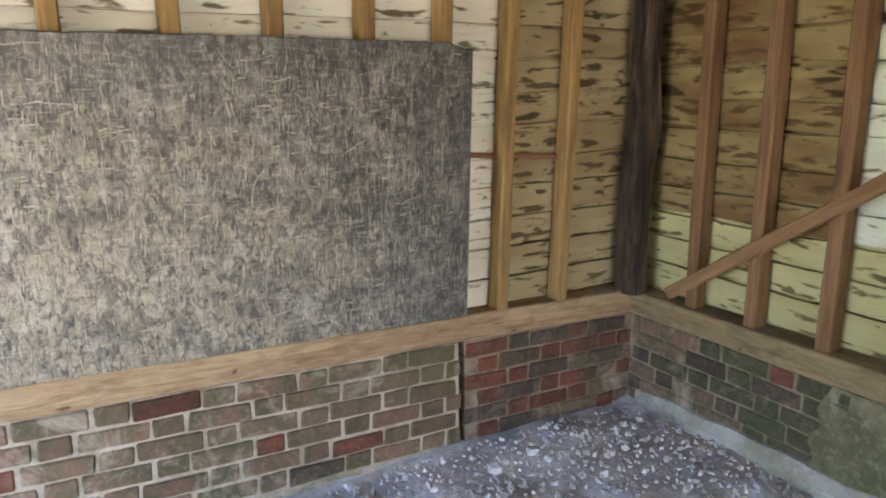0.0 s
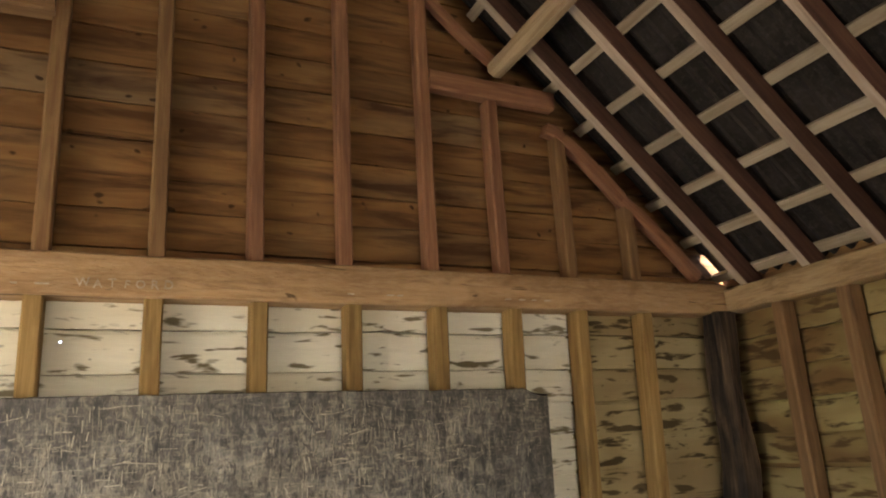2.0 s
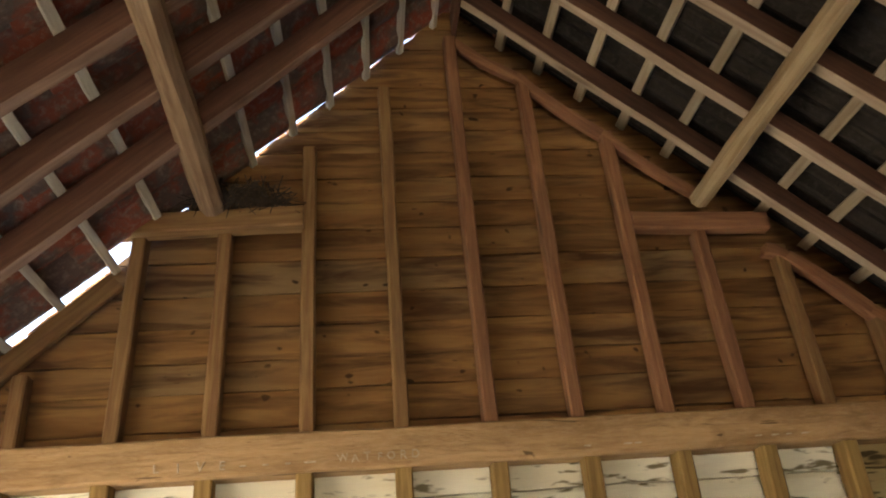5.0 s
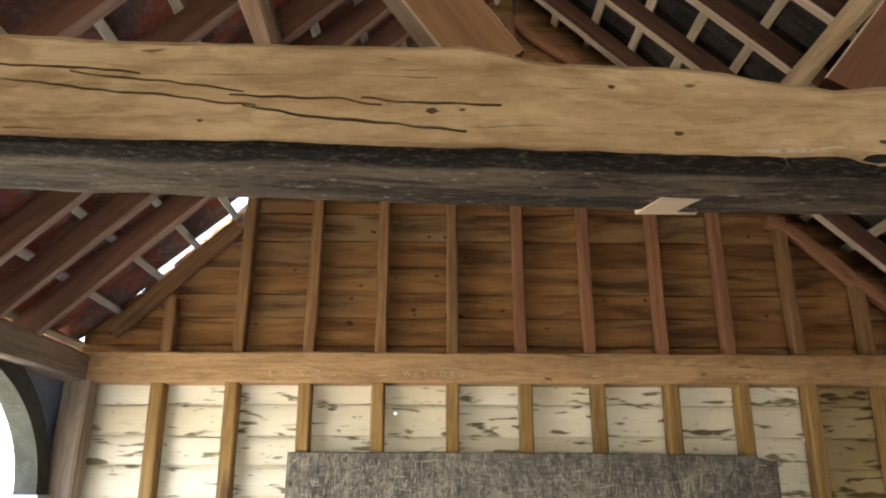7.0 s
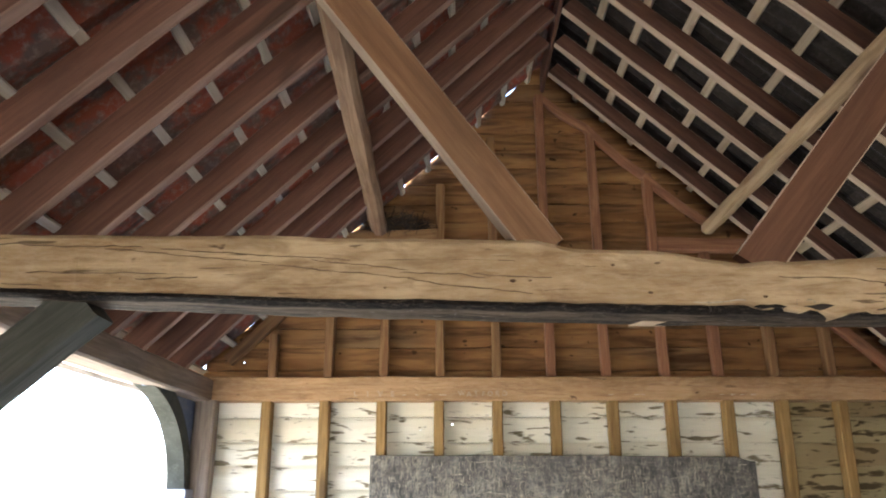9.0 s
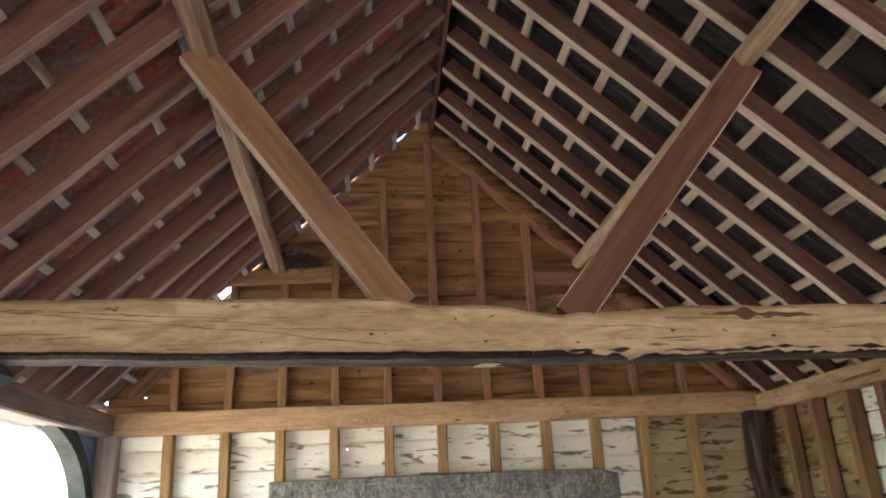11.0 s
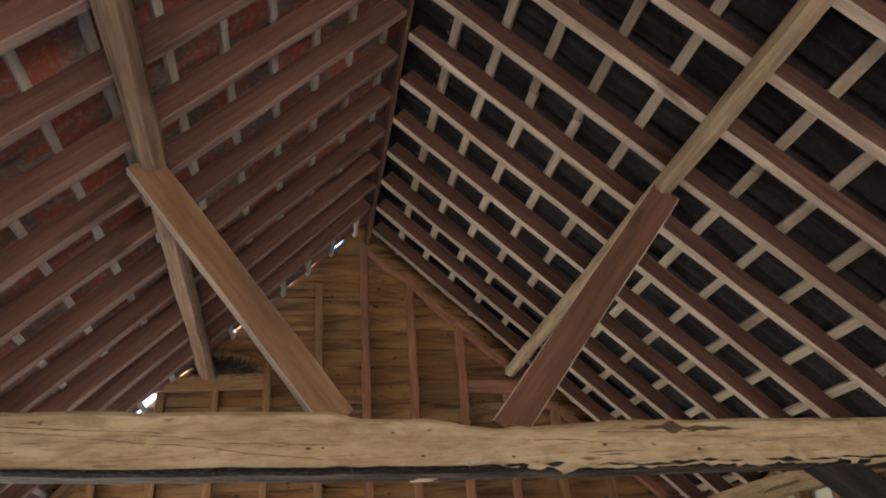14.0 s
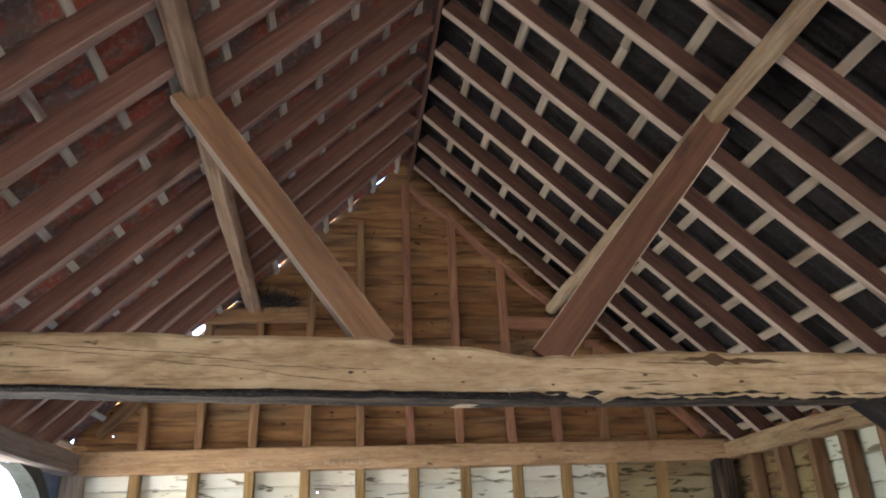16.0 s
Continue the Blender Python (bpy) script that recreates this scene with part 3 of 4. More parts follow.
member("sole_plate", (XW, 3.012, sole_z(XW) - 0.056), (XE + 0.02, 3.012, sole_z(XE) - 0.056), 0.105, 0.112, M_PLATE, wall_n, wob=0.004)
member("rail", (XW - 0.02, 2.945, 1.955), (XE + 0.02, 2.945, 1.955), 0.12, 0.13, M_RAIL, wall_n, wob=0.005)
for x in (-1.12, -0.80, -0.483, -0.167, 0.153, 0.466, 0.782, 1.098, 1.405, 1.697, 2.012):
    member("stud", (x, 2.94 + lean_y(0.5), sole_z(x) - 0.002), (x + rng.uniform(-0.004, 0.004), 2.94, 1.893), 0.055, 0.075, M_STUD, wall_n, up=(0, 1, 0), wob=0.003)

member("noggin", (1.44, 2.975 + lean_y(1.2), 1.187), (1.985, 2.975 + lean_y(1.2), 1.149), 0.03, 0.022, M_REDSTUD, wall_n, wob=0.003)
UP = [-1.101, -0.79, -0.478, -0.166, 0.15, 0.452, 0.756, 1.079, 1.373, 1.678, 1.99, 2.22]
for i, x in enumerate(UP):
    top = roof_z(x, -0.02) - 0.02
    if i in (1, 2):
        top = 2.79
    if i == 8:
        top = 2.74
    m_ = M_REDSTUD if i in (5, 6, 7, 8) else M_GSTUD
    if i == 11:
        continue
    member("stud", (x, 2.935, 2.018), (x + rng.uniform(-0.008, 0.008), 2.935, top), 0.05, 0.065, m_, wall_n, up=(0, 1, 0), wob=0.004)
member("ledge", (-0.86, 2.90, 2.815), (-0.185, 2.90, 2.835), 0.075, 0.085, M_GSTUD, wall_n, wob=0.004)
member("ledge", (1.10, 2.915, 2.79), (1.66, 2.915, 2.775), 0.06, 0.08, M_REDSTUD, wall_n, wob=0.004)
# raking pieces between the heads of the studs
rake = [(0.47, 2.93, roof_z(0.52, -0.045)), (0.73, 2.925, roof_z(0.73, -0.05)), (1.06, 2.925, roof_z(1.06, -0.055)), (1.40, 2.93, roof_z(1.4, -0.035))]
for a, b in zip(rake, rake[1:]):
    member("raking_piece", a, b, 0.045, 0.045, M_REDSTUD, wall_n, wob=0.006, bow=-0.014)
rake = [(1.62, 2.925, roof_z(1.62, -0.085)), (1.70, 2.925, roof_z(1.70, -0.055)), (1.97, 2.925, roof_z(1.97, -0.045)), (2.33, 2.93, roof_z(2.33, -0.03))]
for a, b in zip(rake, rake[1:]):
    member("raking_piece", a, b, 0.05, 0.055, M_REDSTUD, wall_n, wob=0.004, bow=0.01)
member("raking_piece", (XW + 0.06, 2.935, roof_z(XW + 0.06, 0.04)), (-0.85, 2.935, roof_z(-0.85, 0.04)), 0.035, 0.075, M_GSTUD, wall_n, wob=0.004)

# weatherboards, limewashed below the rail, bare in the gable
def gable_ends(z0, x0):
    """Raking cuts under the roof covering, for a board whose foot is at z0 and whose local zero is at x0."""
    def cut(zl):
        t = (z0 + zl - ZP - 0.178) / (ZR - ZP)
        e0, e1 = XW + (XR - XW) * (t - 0.009), XE - (XE - XR) * t
        up = (z0 + zl - ZP - 0.178) * LW / (ZR - ZP)
        if 0.28 < up < 0.92 or 2.38 < up < 2.45 or 1.06 < up < 1.10 or 0.17 < up < 0.20:   # broken ends that let daylight in
            e0 += 0.018 + 0.012 * noise.noise(Vector((up * 20, 3, 1)))
        e1 += 0.07 * max(0.0, min(1.0, (2.25 - z0 - zl) / 0.1))
        return (min(e0, XR - 0.01) - x0, max(e1, XR + 0.01) - x0)
    return cut


z, k = 0.42, 0
while z < 4.02:
    h = 0.124 + rng.uniform(-0.014, 0.014)
    y = 2.985 + max(0, lean_y(z))
    if z < 1.93:
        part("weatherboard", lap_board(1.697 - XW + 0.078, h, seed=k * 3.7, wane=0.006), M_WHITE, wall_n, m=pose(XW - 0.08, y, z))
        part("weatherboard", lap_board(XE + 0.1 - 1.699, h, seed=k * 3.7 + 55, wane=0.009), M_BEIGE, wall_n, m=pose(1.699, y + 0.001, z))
    elif z < ZP + 0.1:
        part("weatherboard", lap_board(XE + 0.19 - XW, h, seed=k * 3.7, wane=0.005, gap=0.0045), M_GABLE, wall_n, m=pose(XW - 0.08, y, z))
    else:
        part("weatherboard", lap_board(3.9 * (4.1 - z) / 2.1 + 0.1, h, seed=k * 3.7, wane=0.006, ends=gable_ends(z, XR), gap=0.0045), M_GABLE, wall_n, m=pose(XR, y, z))
    z += h
    k += 1


def drill(x, z, r):
    """A knot hole right through whatever boards of the gable wall cover that spot."""
    cut = bpy.data.meshes.new("cutter")
    bm = bmesh.new()
    bmesh.ops.create_cone(bm, cap_ends=True, segments=9, radius1=r, radius2=r * 0.8, depth=0.3, matrix=pose(x, 3.0, z, 90))
    bm.to_mesh(cut)
    bm.free()
    cutter = new("cutter", cut)
    for ob in list(wall_n.children):
        lo = ob.matrix_basis.translation.z
        if ob.name.startswith("weatherboard") and lo - r < z < lo + 0.16 + r:
            mod = ob.modifiers.new("hole", "BOOLEAN")
            mod.object, mod.solver = cutter, "EXACT"
            bpy.context.view_layer.update()
            me = bpy.data.meshes.new_from_object(ob.evaluated_get(bpy.context.evaluated_depsgraph_get()))
            ob.modifiers.remove(mod)
            ob.data = me
    bpy.data.objects.remove(cutter)


for hole in ((-0.275, 1.742, 0.004), (-0.10, 1.773, 0.006), (-1.385, 2.12, 0.007), (-1.288, 2.117, 0.010)):
    drill(*hole)

# filler added to block daylight leaking past the rail's west end
part("corner_board", slab(XW - 0.22, XW - 0.082, 2.99, 3.01, 1.80, 2.07), M_GABLE, wall_n)

# brick plinth
COURSE = 0.0743


def brick_mesh(length, seed):
    r = random.Random(seed)
    bm = bmesh.new()
    bmesh.ops.create_cube(bm, size=1.0)
    for v in bm.verts:
        v.co = Vector((v.co.x * length, v.co.y * 0.1, v.co.z * 0.067))
        v.co += Vector((r.uniform(-1, 1), r.uniform(-0.4, 0.4), r.uniform(-1, 1))) * 0.0045
    bmesh.ops.bevel(bm, geom=bm.edges[:], offset=0.006, segments=1, affect="EDGES")
    me = bpy.data.meshes.new("brick")
    bm.to_mesh(me)
    bm.free()
    return me


def brick_set(mat, seed):
    out = {}
    for kind, ln in (("stretcher", 0.212), ("header", 0.101), ("closer", 0.06)):
        out[kind] = [brick_mesh(ln, seed + i * 7 + len(kind)) for i in range(4)]
        for me in out[kind]:
            me.materials.append(mat)
    return out


BR_OLD, BR_RED, BR_DARK = brick_set(M_BRICK, 11), brick_set(M_REDBRICK, 90), brick_set(M_DARKBRICK, 160)


BR_MOSS = brick_set(M_MOSSBRICK, 240)


def pick_brick(*shares):
    return rng.choices((BR_OLD, BR_RED, BR_DARK), shares)[0]


def brick_run(a0, a1, course, place, pick, parent):
    """One course in Flemish bond from a0 to a1; place(a, z) gives a brick's pose."""
    zc = -COURSE * (course + 0.5)
    a = a0 - (0.168 if course % 2 else 0.0)
    stretcher = True
    while a < a1:
        ln = 0.212 if stretcher else 0.101
        lo, hi = max(a, a0), min(a + ln, a1)
        if hi - lo > 0.045:
            kind = "stretcher" if hi - lo > 0.15 else ("header" if hi - lo > 0.08 else "closer")
            me = pick((lo + hi) / 2)[kind][rng.randrange(4)]
            me_len = {"stretcher": 0.212, "header": 0.101, "closer": 0.06}[kind]
            ob = part("brick", me, None, parent, m=place((lo + hi) / 2, zc))
            ob.scale.x = (hi - lo) / me_len
        a += ln + 0.0105
        stretcher = not stretcher


SLOPE = math.degrees(math.atan(0.037))
for c in range(6):
    brick_run(XW, 1.476 + 0.012 * (c % 2), c, lambda a, z: pose(a, 3.0095 + rng.uniform(-0.003, 0.001), z + sole_z(a) - 0.114, 0, SLOPE + rng.uniform(-0.8, 0.8), rng.uniform(-0.9, 0.9)), lambda a: pick_brick(0.92, 0.04, 0.04), wall_n)
    brick_run(1.506 + 0.008 * (c % 2), XE, c, lambda a, z: pose(a, 3.0055 + rng.uniform(-0.003, 0.001), z + sole_z(a) - 0.114, 0, SLOPE, rng.uniform(-0.6, 0.6)), lambda a: pick_brick(0.12, 0.48, 0.4), wall_n)


def sloped_bed(x0, x1, y0, y1):
    bm = slab(x0, x1, y0, y1, -0.2, 0.0)
    for v in bm.verts:
        if v.co.z > -0.1:
            v.co.z = sole_z(v.co.x) - 0.113
    return bm


part("mortar_bed", sloped_bed(XW, 1.479, 2.9655, 3.08), M_MORTAR, wall_n)
part("mortar_bed", sloped_bed(1.508, XE + 0.1, 2.9615, 3.08), M_MORTAR_RED, wall_n)
# backing added behind the crack so no daylight shows through
part("mortar_bed", slab(1.40, 1.60, 3.085, 3.12, -0.2, 0.42), M_MORTAR_RED, wall_n)

# ---- east wall ----
wall_e = empty("wall_east", "timber-framed side wall on a brick plinth, boarded outside", "wall", "structure")
member("sole_plate", (XE + 0.05, YS, 0.450), (XE + 0.05, YN + 0.055, 0.450), 0.12, 0.108, M_PLATE_SIDE, wall_e, wob=0.005)
member("wall_plate", (XE + 0.05, YS, 1.945), (XE + 0.05, YN - 0.02, 1.945), 0.11, 0.105, M_PLATE_TOP, wall_e, wob=0.006)
ys = [2.635, 2.34, 2.035, 1.775, 1.50, 1.26, 1.0, 0.655, 0.43] + [0.12 - 0.29 * i for i in range(16)]
for y in ys:
    member("stud", (XE + 0.045, y, 0.505), (XE + 0.045, y + rng.uniform(-0.006, 0.006), 1.895), 0.075, 0.055, M_ESTUD, wall_e, up=(0, 1, 0), wob=0.004)
member("brace", (XE - 0.005, 2.74, 0.545), (XE - 0.005, 0.90, 1.80), 0.028, 0.055, M_ESTUD, wall_e, up=(0, 0, 1), wob=0.004)
member("brace", (XE - 0.005, 0.735, 1.775), (XE - 0.005, -1.10, 0.573), 0.028, 0.062, M_ESTUD, wall_e, up=(0, 0, 1), wob=0.004)
z, k = 0.40, 0
while z < 2.0:
    h = 0.124 + rng.uniform(-0.014, 0.014)
    ln = YN + 0.2 - 2.036
    # top boards in the darker gable wood, standing in for shade at the eaves
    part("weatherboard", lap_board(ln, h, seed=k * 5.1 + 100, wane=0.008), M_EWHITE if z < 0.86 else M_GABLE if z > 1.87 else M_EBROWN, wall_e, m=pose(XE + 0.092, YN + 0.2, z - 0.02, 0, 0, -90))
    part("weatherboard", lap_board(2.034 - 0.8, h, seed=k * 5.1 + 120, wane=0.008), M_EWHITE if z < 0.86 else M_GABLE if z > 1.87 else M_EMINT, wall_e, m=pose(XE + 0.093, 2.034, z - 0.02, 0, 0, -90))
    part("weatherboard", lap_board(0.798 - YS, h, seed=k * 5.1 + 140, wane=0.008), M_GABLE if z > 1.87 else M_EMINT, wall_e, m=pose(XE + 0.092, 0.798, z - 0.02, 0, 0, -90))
    z += h
    k += 1
for c in range(6):
    end = (1.90, 1.92, 1.95, 1.97, 2.0, 2.02)[c]
    brick_run(end, YN + 0.06, c, lambda a, z: pose(XE + 0.05, a, z + 0.392, 0, 0, 90 + rng.uniform(-0.8, 0.8)), lambda a: BR_MOSS if rng.random() < (2.9 - a) * 0.75 else pick_brick(0.4, 0.2, 0.4), wall_e)
part("mortar_bed", slab(XE + 0.02, XE + 0.11, YS, 1.868, -0.2, 0.393), M_MORTAR, wall_e)
part("mortar_bed", slab(XE + 0.006, XE + 0.11, 1.87, YN + 0.06, -0.2, 0.39), M_MORTAR_MOSS, wall_e)


def rendered_plinth():
    """Cement skim over the plinth, breaking off unevenly where the bricks show, with a rough foot."""
    bm = bmesh.new()
    nz, ny = 14, 60
    rows = []
    for j in range(nz + 1):
        row = []
        for i in range(ny + 1):
            f = j / nz
            start = 2.10 + 0.10 * noise.noise(Vector((f * 4, 3, 0))) + 0.05 * noise.noise(Vector((f * 17, 3, 0))) - 0.12 * f
            y = start + (YS - start) * (i / ny) ** 1.6
            bulge = 0.02 * (1 - f) ** 3 + 0.005 * noise.noise(Vector((y * 5, f * 4, 1)))
            row.append(bm.verts.new((XE - 0.003 - bulge if i else XE + 0.02, y, -0.1 + 0.492 * f)))
        rows.append(row)
    for a, b in zip(rows, rows[1:]):
        for i in range(ny):
            bm.faces.new((a[i], a[i + 1], b[i + 1], b[i]))
    return bm


part("render_coat", rendered_plinth(), M_RENDER, wall_e, "green algae-stained cement render")


def footing_mesh():
    """Lime footing that swells out at the foot of the plinth, broken along its edge."""
    secs = []
    n = 70
    for i in range(n + 1):
        y = 2.90 - 2.2 * i / n
        k = min(1.0, i / 12)
        out = k * (0.045 + 0.022 * noise.noise(Vector((y * 4, 1, 0))) + 0.012 * noise.noise(Vector((y * 17, 2, 0))))
        hi = 0.035 + k * (0.03 + 0.02 * noise.noise(Vector((y * 5, 7, 0))))
        secs.append([(XE + 0.03, y, -0.08), (XE + 0.03, y, hi), (XE - 0.006 - out * 0.25, y, hi - 0.006), (XE - 0.008 - out, y, 0.012), (XE - 0.012 - out, y, -0.08)])
    return loft(secs)


part("footing", footing_mesh(), M_FOOTING, wall_e, "pale crumbling lime footing")

# corner post
cp = part("corner_post", timber(1.40, 0.115, 0.115, wob=0.022, cham=0.022, step=0.03, seed=4), M_OLD, m=along((XE - 0.015, YN + 0.055, 0.50), (XE - 0.02, YN + 0.02, 1.9), (0, 1, 0)))
tagged(cp, "dark decayed oak corner post standing on the sole plate", "post")

# ---- truss at the middle of the building ----
truss = empty("roof_truss", "heavy hewn oak tie beam with two raking struts", "truss")


def profile(x, knots):
    """Straight-line interpolation through (x, value) pairs."""
    for (xa, va), (xb, vb) in zip(knots, knots[1:]):
        if x <= xb:
            return va + (vb - va) * max(0.0, (x - xa) / (xb - xa))
    return knots[-1][1]


TIE_TOP = ((-1.5, 2.085), (-0.6, 2.074), (0.13, 2.058), (0.215, 2.034), (0.45, 2.028), (0.60, 2.004), (0.66, 1.994), (1.15, 2.011), (1.75, 2.003), (2.5, 1.990))
TIE_LOW = ((-1.5, 1.940), (-0.95, 1.921), (-0.45, 1.902), (0.22, 1.887), (0.64, 1.879), (1.5, 1.868), (2.5, 1.862))
TIE_BACK = ((-1.5, 1.935), (-1.0, 1.917), (-0.5, 1.897), (0.1, 1.879), (0.6, 1.867), (2.5, 1.850))


def tie_low(x):
    return profile(x, TIE_LOW) + 0.004 * noise.noise(Vector((x * 3.3, 2, 5))) + 0.003 * noise.noise(Vector((x * 15, 2, 5)))


def tie_mesh():
    """The hewn tie: wavering top, light front, worn lower arris."""
    secs = []
    n = 200
    for i in range(n + 1):
        x = XW - 0.1 + (XE + 0.12 - XW) * i / n
        top = profile(x, TIE_TOP) + 0.005 * noise.noise(Vector((x * 4.1, 0, 5))) + 0.004 * noise.noise(Vector((x * 13, 0, 7)))
        low = tie_low(x)
        if x > 0.66:
            low -= 0.020 * min(1, (x - 0.66) / 0.05) * (0.75 + 0.8 * noise.noise(Vector((x * 13, 0, 2))) + 0.55 * noise.noise(Vector((x * 37, 0, 2))))
        f = 0.69 + 0.004 * noise.noise(Vector((x * 23, 1, 1))) + 0.008 * noise.noise(Vector((x * 3, 9, 1)))
        g = 0.006 * noise.noise(Vector((x * 11, 4, 4)))
        secs.append([(x, f + 0.012, top), (x, f + g * 0.4, top - 0.014), (x, f - 0.004 + g, (top + low) / 2), (x, f, low + 0.004), (x, f + 0.006, low),
                     (x, 0.87, low + 0.012), (x, 0.885, top - 0.02), (x, 0.87, top)])
    return loft(secs)


tie = part("tie_beam", tie_mesh(), M_HEWN, truss, "pale hewn oak tie beam with long shakes")


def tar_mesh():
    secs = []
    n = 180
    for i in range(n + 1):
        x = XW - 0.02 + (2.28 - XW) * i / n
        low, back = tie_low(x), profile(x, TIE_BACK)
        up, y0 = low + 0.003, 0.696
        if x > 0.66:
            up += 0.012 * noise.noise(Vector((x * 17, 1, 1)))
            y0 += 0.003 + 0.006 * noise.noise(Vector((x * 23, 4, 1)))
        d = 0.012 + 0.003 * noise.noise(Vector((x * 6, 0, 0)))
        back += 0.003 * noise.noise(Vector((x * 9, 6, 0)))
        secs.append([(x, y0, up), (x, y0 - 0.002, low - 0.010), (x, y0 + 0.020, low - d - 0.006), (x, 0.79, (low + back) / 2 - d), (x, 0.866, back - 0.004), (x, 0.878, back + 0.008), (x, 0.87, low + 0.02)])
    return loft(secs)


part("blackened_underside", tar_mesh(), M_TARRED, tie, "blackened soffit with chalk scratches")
patch = slab(0.405, 0.505, 0.808, 0.8805, 1.8655, 1.887)
for v in patch.verts:
    if v.co.y < 0.84:
        v.co.z -= 0.003
        v.co.x += 0.022 if v.co.x < 0.45 else -0.006
part("bare_patch", patch, M_PALE, tie, "pale fresh-cut patch")
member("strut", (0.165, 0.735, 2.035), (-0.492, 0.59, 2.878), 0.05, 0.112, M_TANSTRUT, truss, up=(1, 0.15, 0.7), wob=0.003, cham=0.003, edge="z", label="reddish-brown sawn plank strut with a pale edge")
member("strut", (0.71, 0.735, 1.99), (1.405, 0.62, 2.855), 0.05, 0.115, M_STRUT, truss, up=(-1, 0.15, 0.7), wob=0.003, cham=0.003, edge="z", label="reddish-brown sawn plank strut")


def shake(x0, x1, z0, z1, seed, w=0.004):
    """A drying crack: a thin dark sliver that follows the grain of the tie's face."""
    secs = []
    n = 60
    for i in range(n + 1):
        t = i / n
        x = x0 + (x1 - x0) * t
        zz = z0 + (z1 - z0) * t + 0.008 * noise.noise(Vector((x * 6, seed, 0))) + 0.004 * noise.noise(Vector((x * 23, seed, 2)))
        d = w * math.sin(math.pi * t) * max(0.0, 0.6 + 1.5 * noise.noise(Vector((x * 17, seed, 4)))) + 0.0001
        y = 0.6835 + 0.008 * noise.noise(Vector((x * 3, 9, 1))) + 0.006 * noise.noise(Vector((x * 11, 4, 4))) * 0.8
        secs.append([(x, y - 0.0015, zz + d), (x, y + 0.01, zz + d), (x, y + 0.01, zz - d), (x, y - 0.0015, zz - d)])
    return loft(secs)


M_CRACK = wood("crack_wood", (0.15, 0.085, 0.04), (0.08, 0.045, 0.022), tone=0.0)
for x0, x1, z0, z1, sd, w in ((-0.85, -0.35, 2.035, 2.0, 1, 0.0005), (-0.45, -0.2, 2.003, 1.974, 2, 0.0007), (-0.22, 0.0, 1.97, 1.952, 8, 0.0006), (-0.03, 0.17, 1.962, 1.95, 9, 0.0005), (1.0, 1.4, 1.972, 1.96, 4, 0.0006), (-1.3, -0.9, 2.05, 2.04, 5, 0.0005)):
    part("shake", shake(x0, x1, z0, z1, sd, w), M_CRACK, tie)

rs = random.Random(31)
for i in range(4):
    x = rs.uniform(-1.3, 2.2)
    t = (x - XW) / (XE - XW)
    zc = rs.uniform(1.935 - 0.06 * t, 2.05 - 0.085 * t)
    ln = rs.uniform(0.04, 0.2)
    part("shake", shake(x, x + ln, zc, zc - rs.uniform(-0.004, 0.012), i + 20, rs.uniform(0.0003, 0.0008)), M_CRACK, tie)
part("shake", shake(1.12, 1.52, 1.982, 1.966, 77, 0.016), M_CRACK, tie, "dark waney bark edge")
for i in range(12):
    x = 0.70 + 1.5 * (i + rs.uniform(-0.3, 0.3)) / 12
    part("char_mark", shake(x, x + rs.uniform(0.05, 0.15), tie_low(x) - 0.006 + rs.uniform(-0.004, 0.006), tie_low(x) - 0.008, i + 60, rs.uniform(0.003, 0.008)), M_TAR, tie)
for x0, x1, z0, z1, sd, w in ((-1.0, -0.55, 2.035, 1.995, 41, 0.0007), (-0.58, -0.18, 1.992, 1.952, 42, 0.0008), (-0.2, 0.12, 1.95, 1.908, 43, 0.0006), (-1.2, -0.85, 1.975, 1.965, 46, 0.0005), (0.75, 1.1, 1.955, 1.93, 47, 0.0005)):
    part("shake", shake(x0, x1, z0, z1, sd, w), M_CRACK, tie)
tagged(part("chalk_scribble", scribbles(9, 0.5, 0.98, 1.862, 1.892, lambda z: 0.6885, 12), M_CHALK, tie, "pale scratches"), kind="stuff")


def knot_mesh(r, seed):
    bm = pebble(r, random.Random(seed), 0.55)
    for v in bm.verts:
        v.co.y *= 0.35
    return bm


for i, (x, zc) in enumerate(((-0.258, 1.928), (0.42, 1.911), (0.07, 1.945), (0.115, 1.943), (0.71, 1.9), (1.02, 1.93), (-0.62, 1.99), (0.33, 1.985), (1.35, 1.905), (-0.95, 1.955))):
    y = 0.6875 + 0.008 * noise.noise(Vector((x * 3, 9, 1))) + 0.006 * noise.noise(Vector((x * 11, 4, 4))) + 0.004 * noise.noise(Vector((x * 23, 1, 1)))
    part("knot", knot_mesh(0.005 + 0.003 * (i % 3), i), M_CRACK, tie, m=pose(x, y, zc))

# posts and braces that carry the truss
post_e = empty("post", "stout brown oak post with a blackened knee brace", "post", at=(XE, 0.77, 0))
member("shaft", (2.33, 0.80, -0.05), (2.405, 0.80, 1.872), 0.16, 0.235, M_POSTBROWN, post_e, up=(1, 0, 0), wob=0.012, cham=0.016)
member("knee_brace", (XE - 0.06, 0.80, 1.475), (1.86, 0.80, 1.895), 0.085, 0.125, M_TAR, post_e, wob=0.008, cham=0.012, label="blackened knee brace")
post_w = empty("post", "grey oak post with a knee brace under the tie", "post", at=(XW, 0.77, 0))
member("shaft", (XW - 0.10, 0.79, -0.25), (XW - 0.10, 0.79, 1.9), 0.16, 0.16, M_MOSS, post_w, up=(1, 0, 0), wob=0.006, cham=0.012)
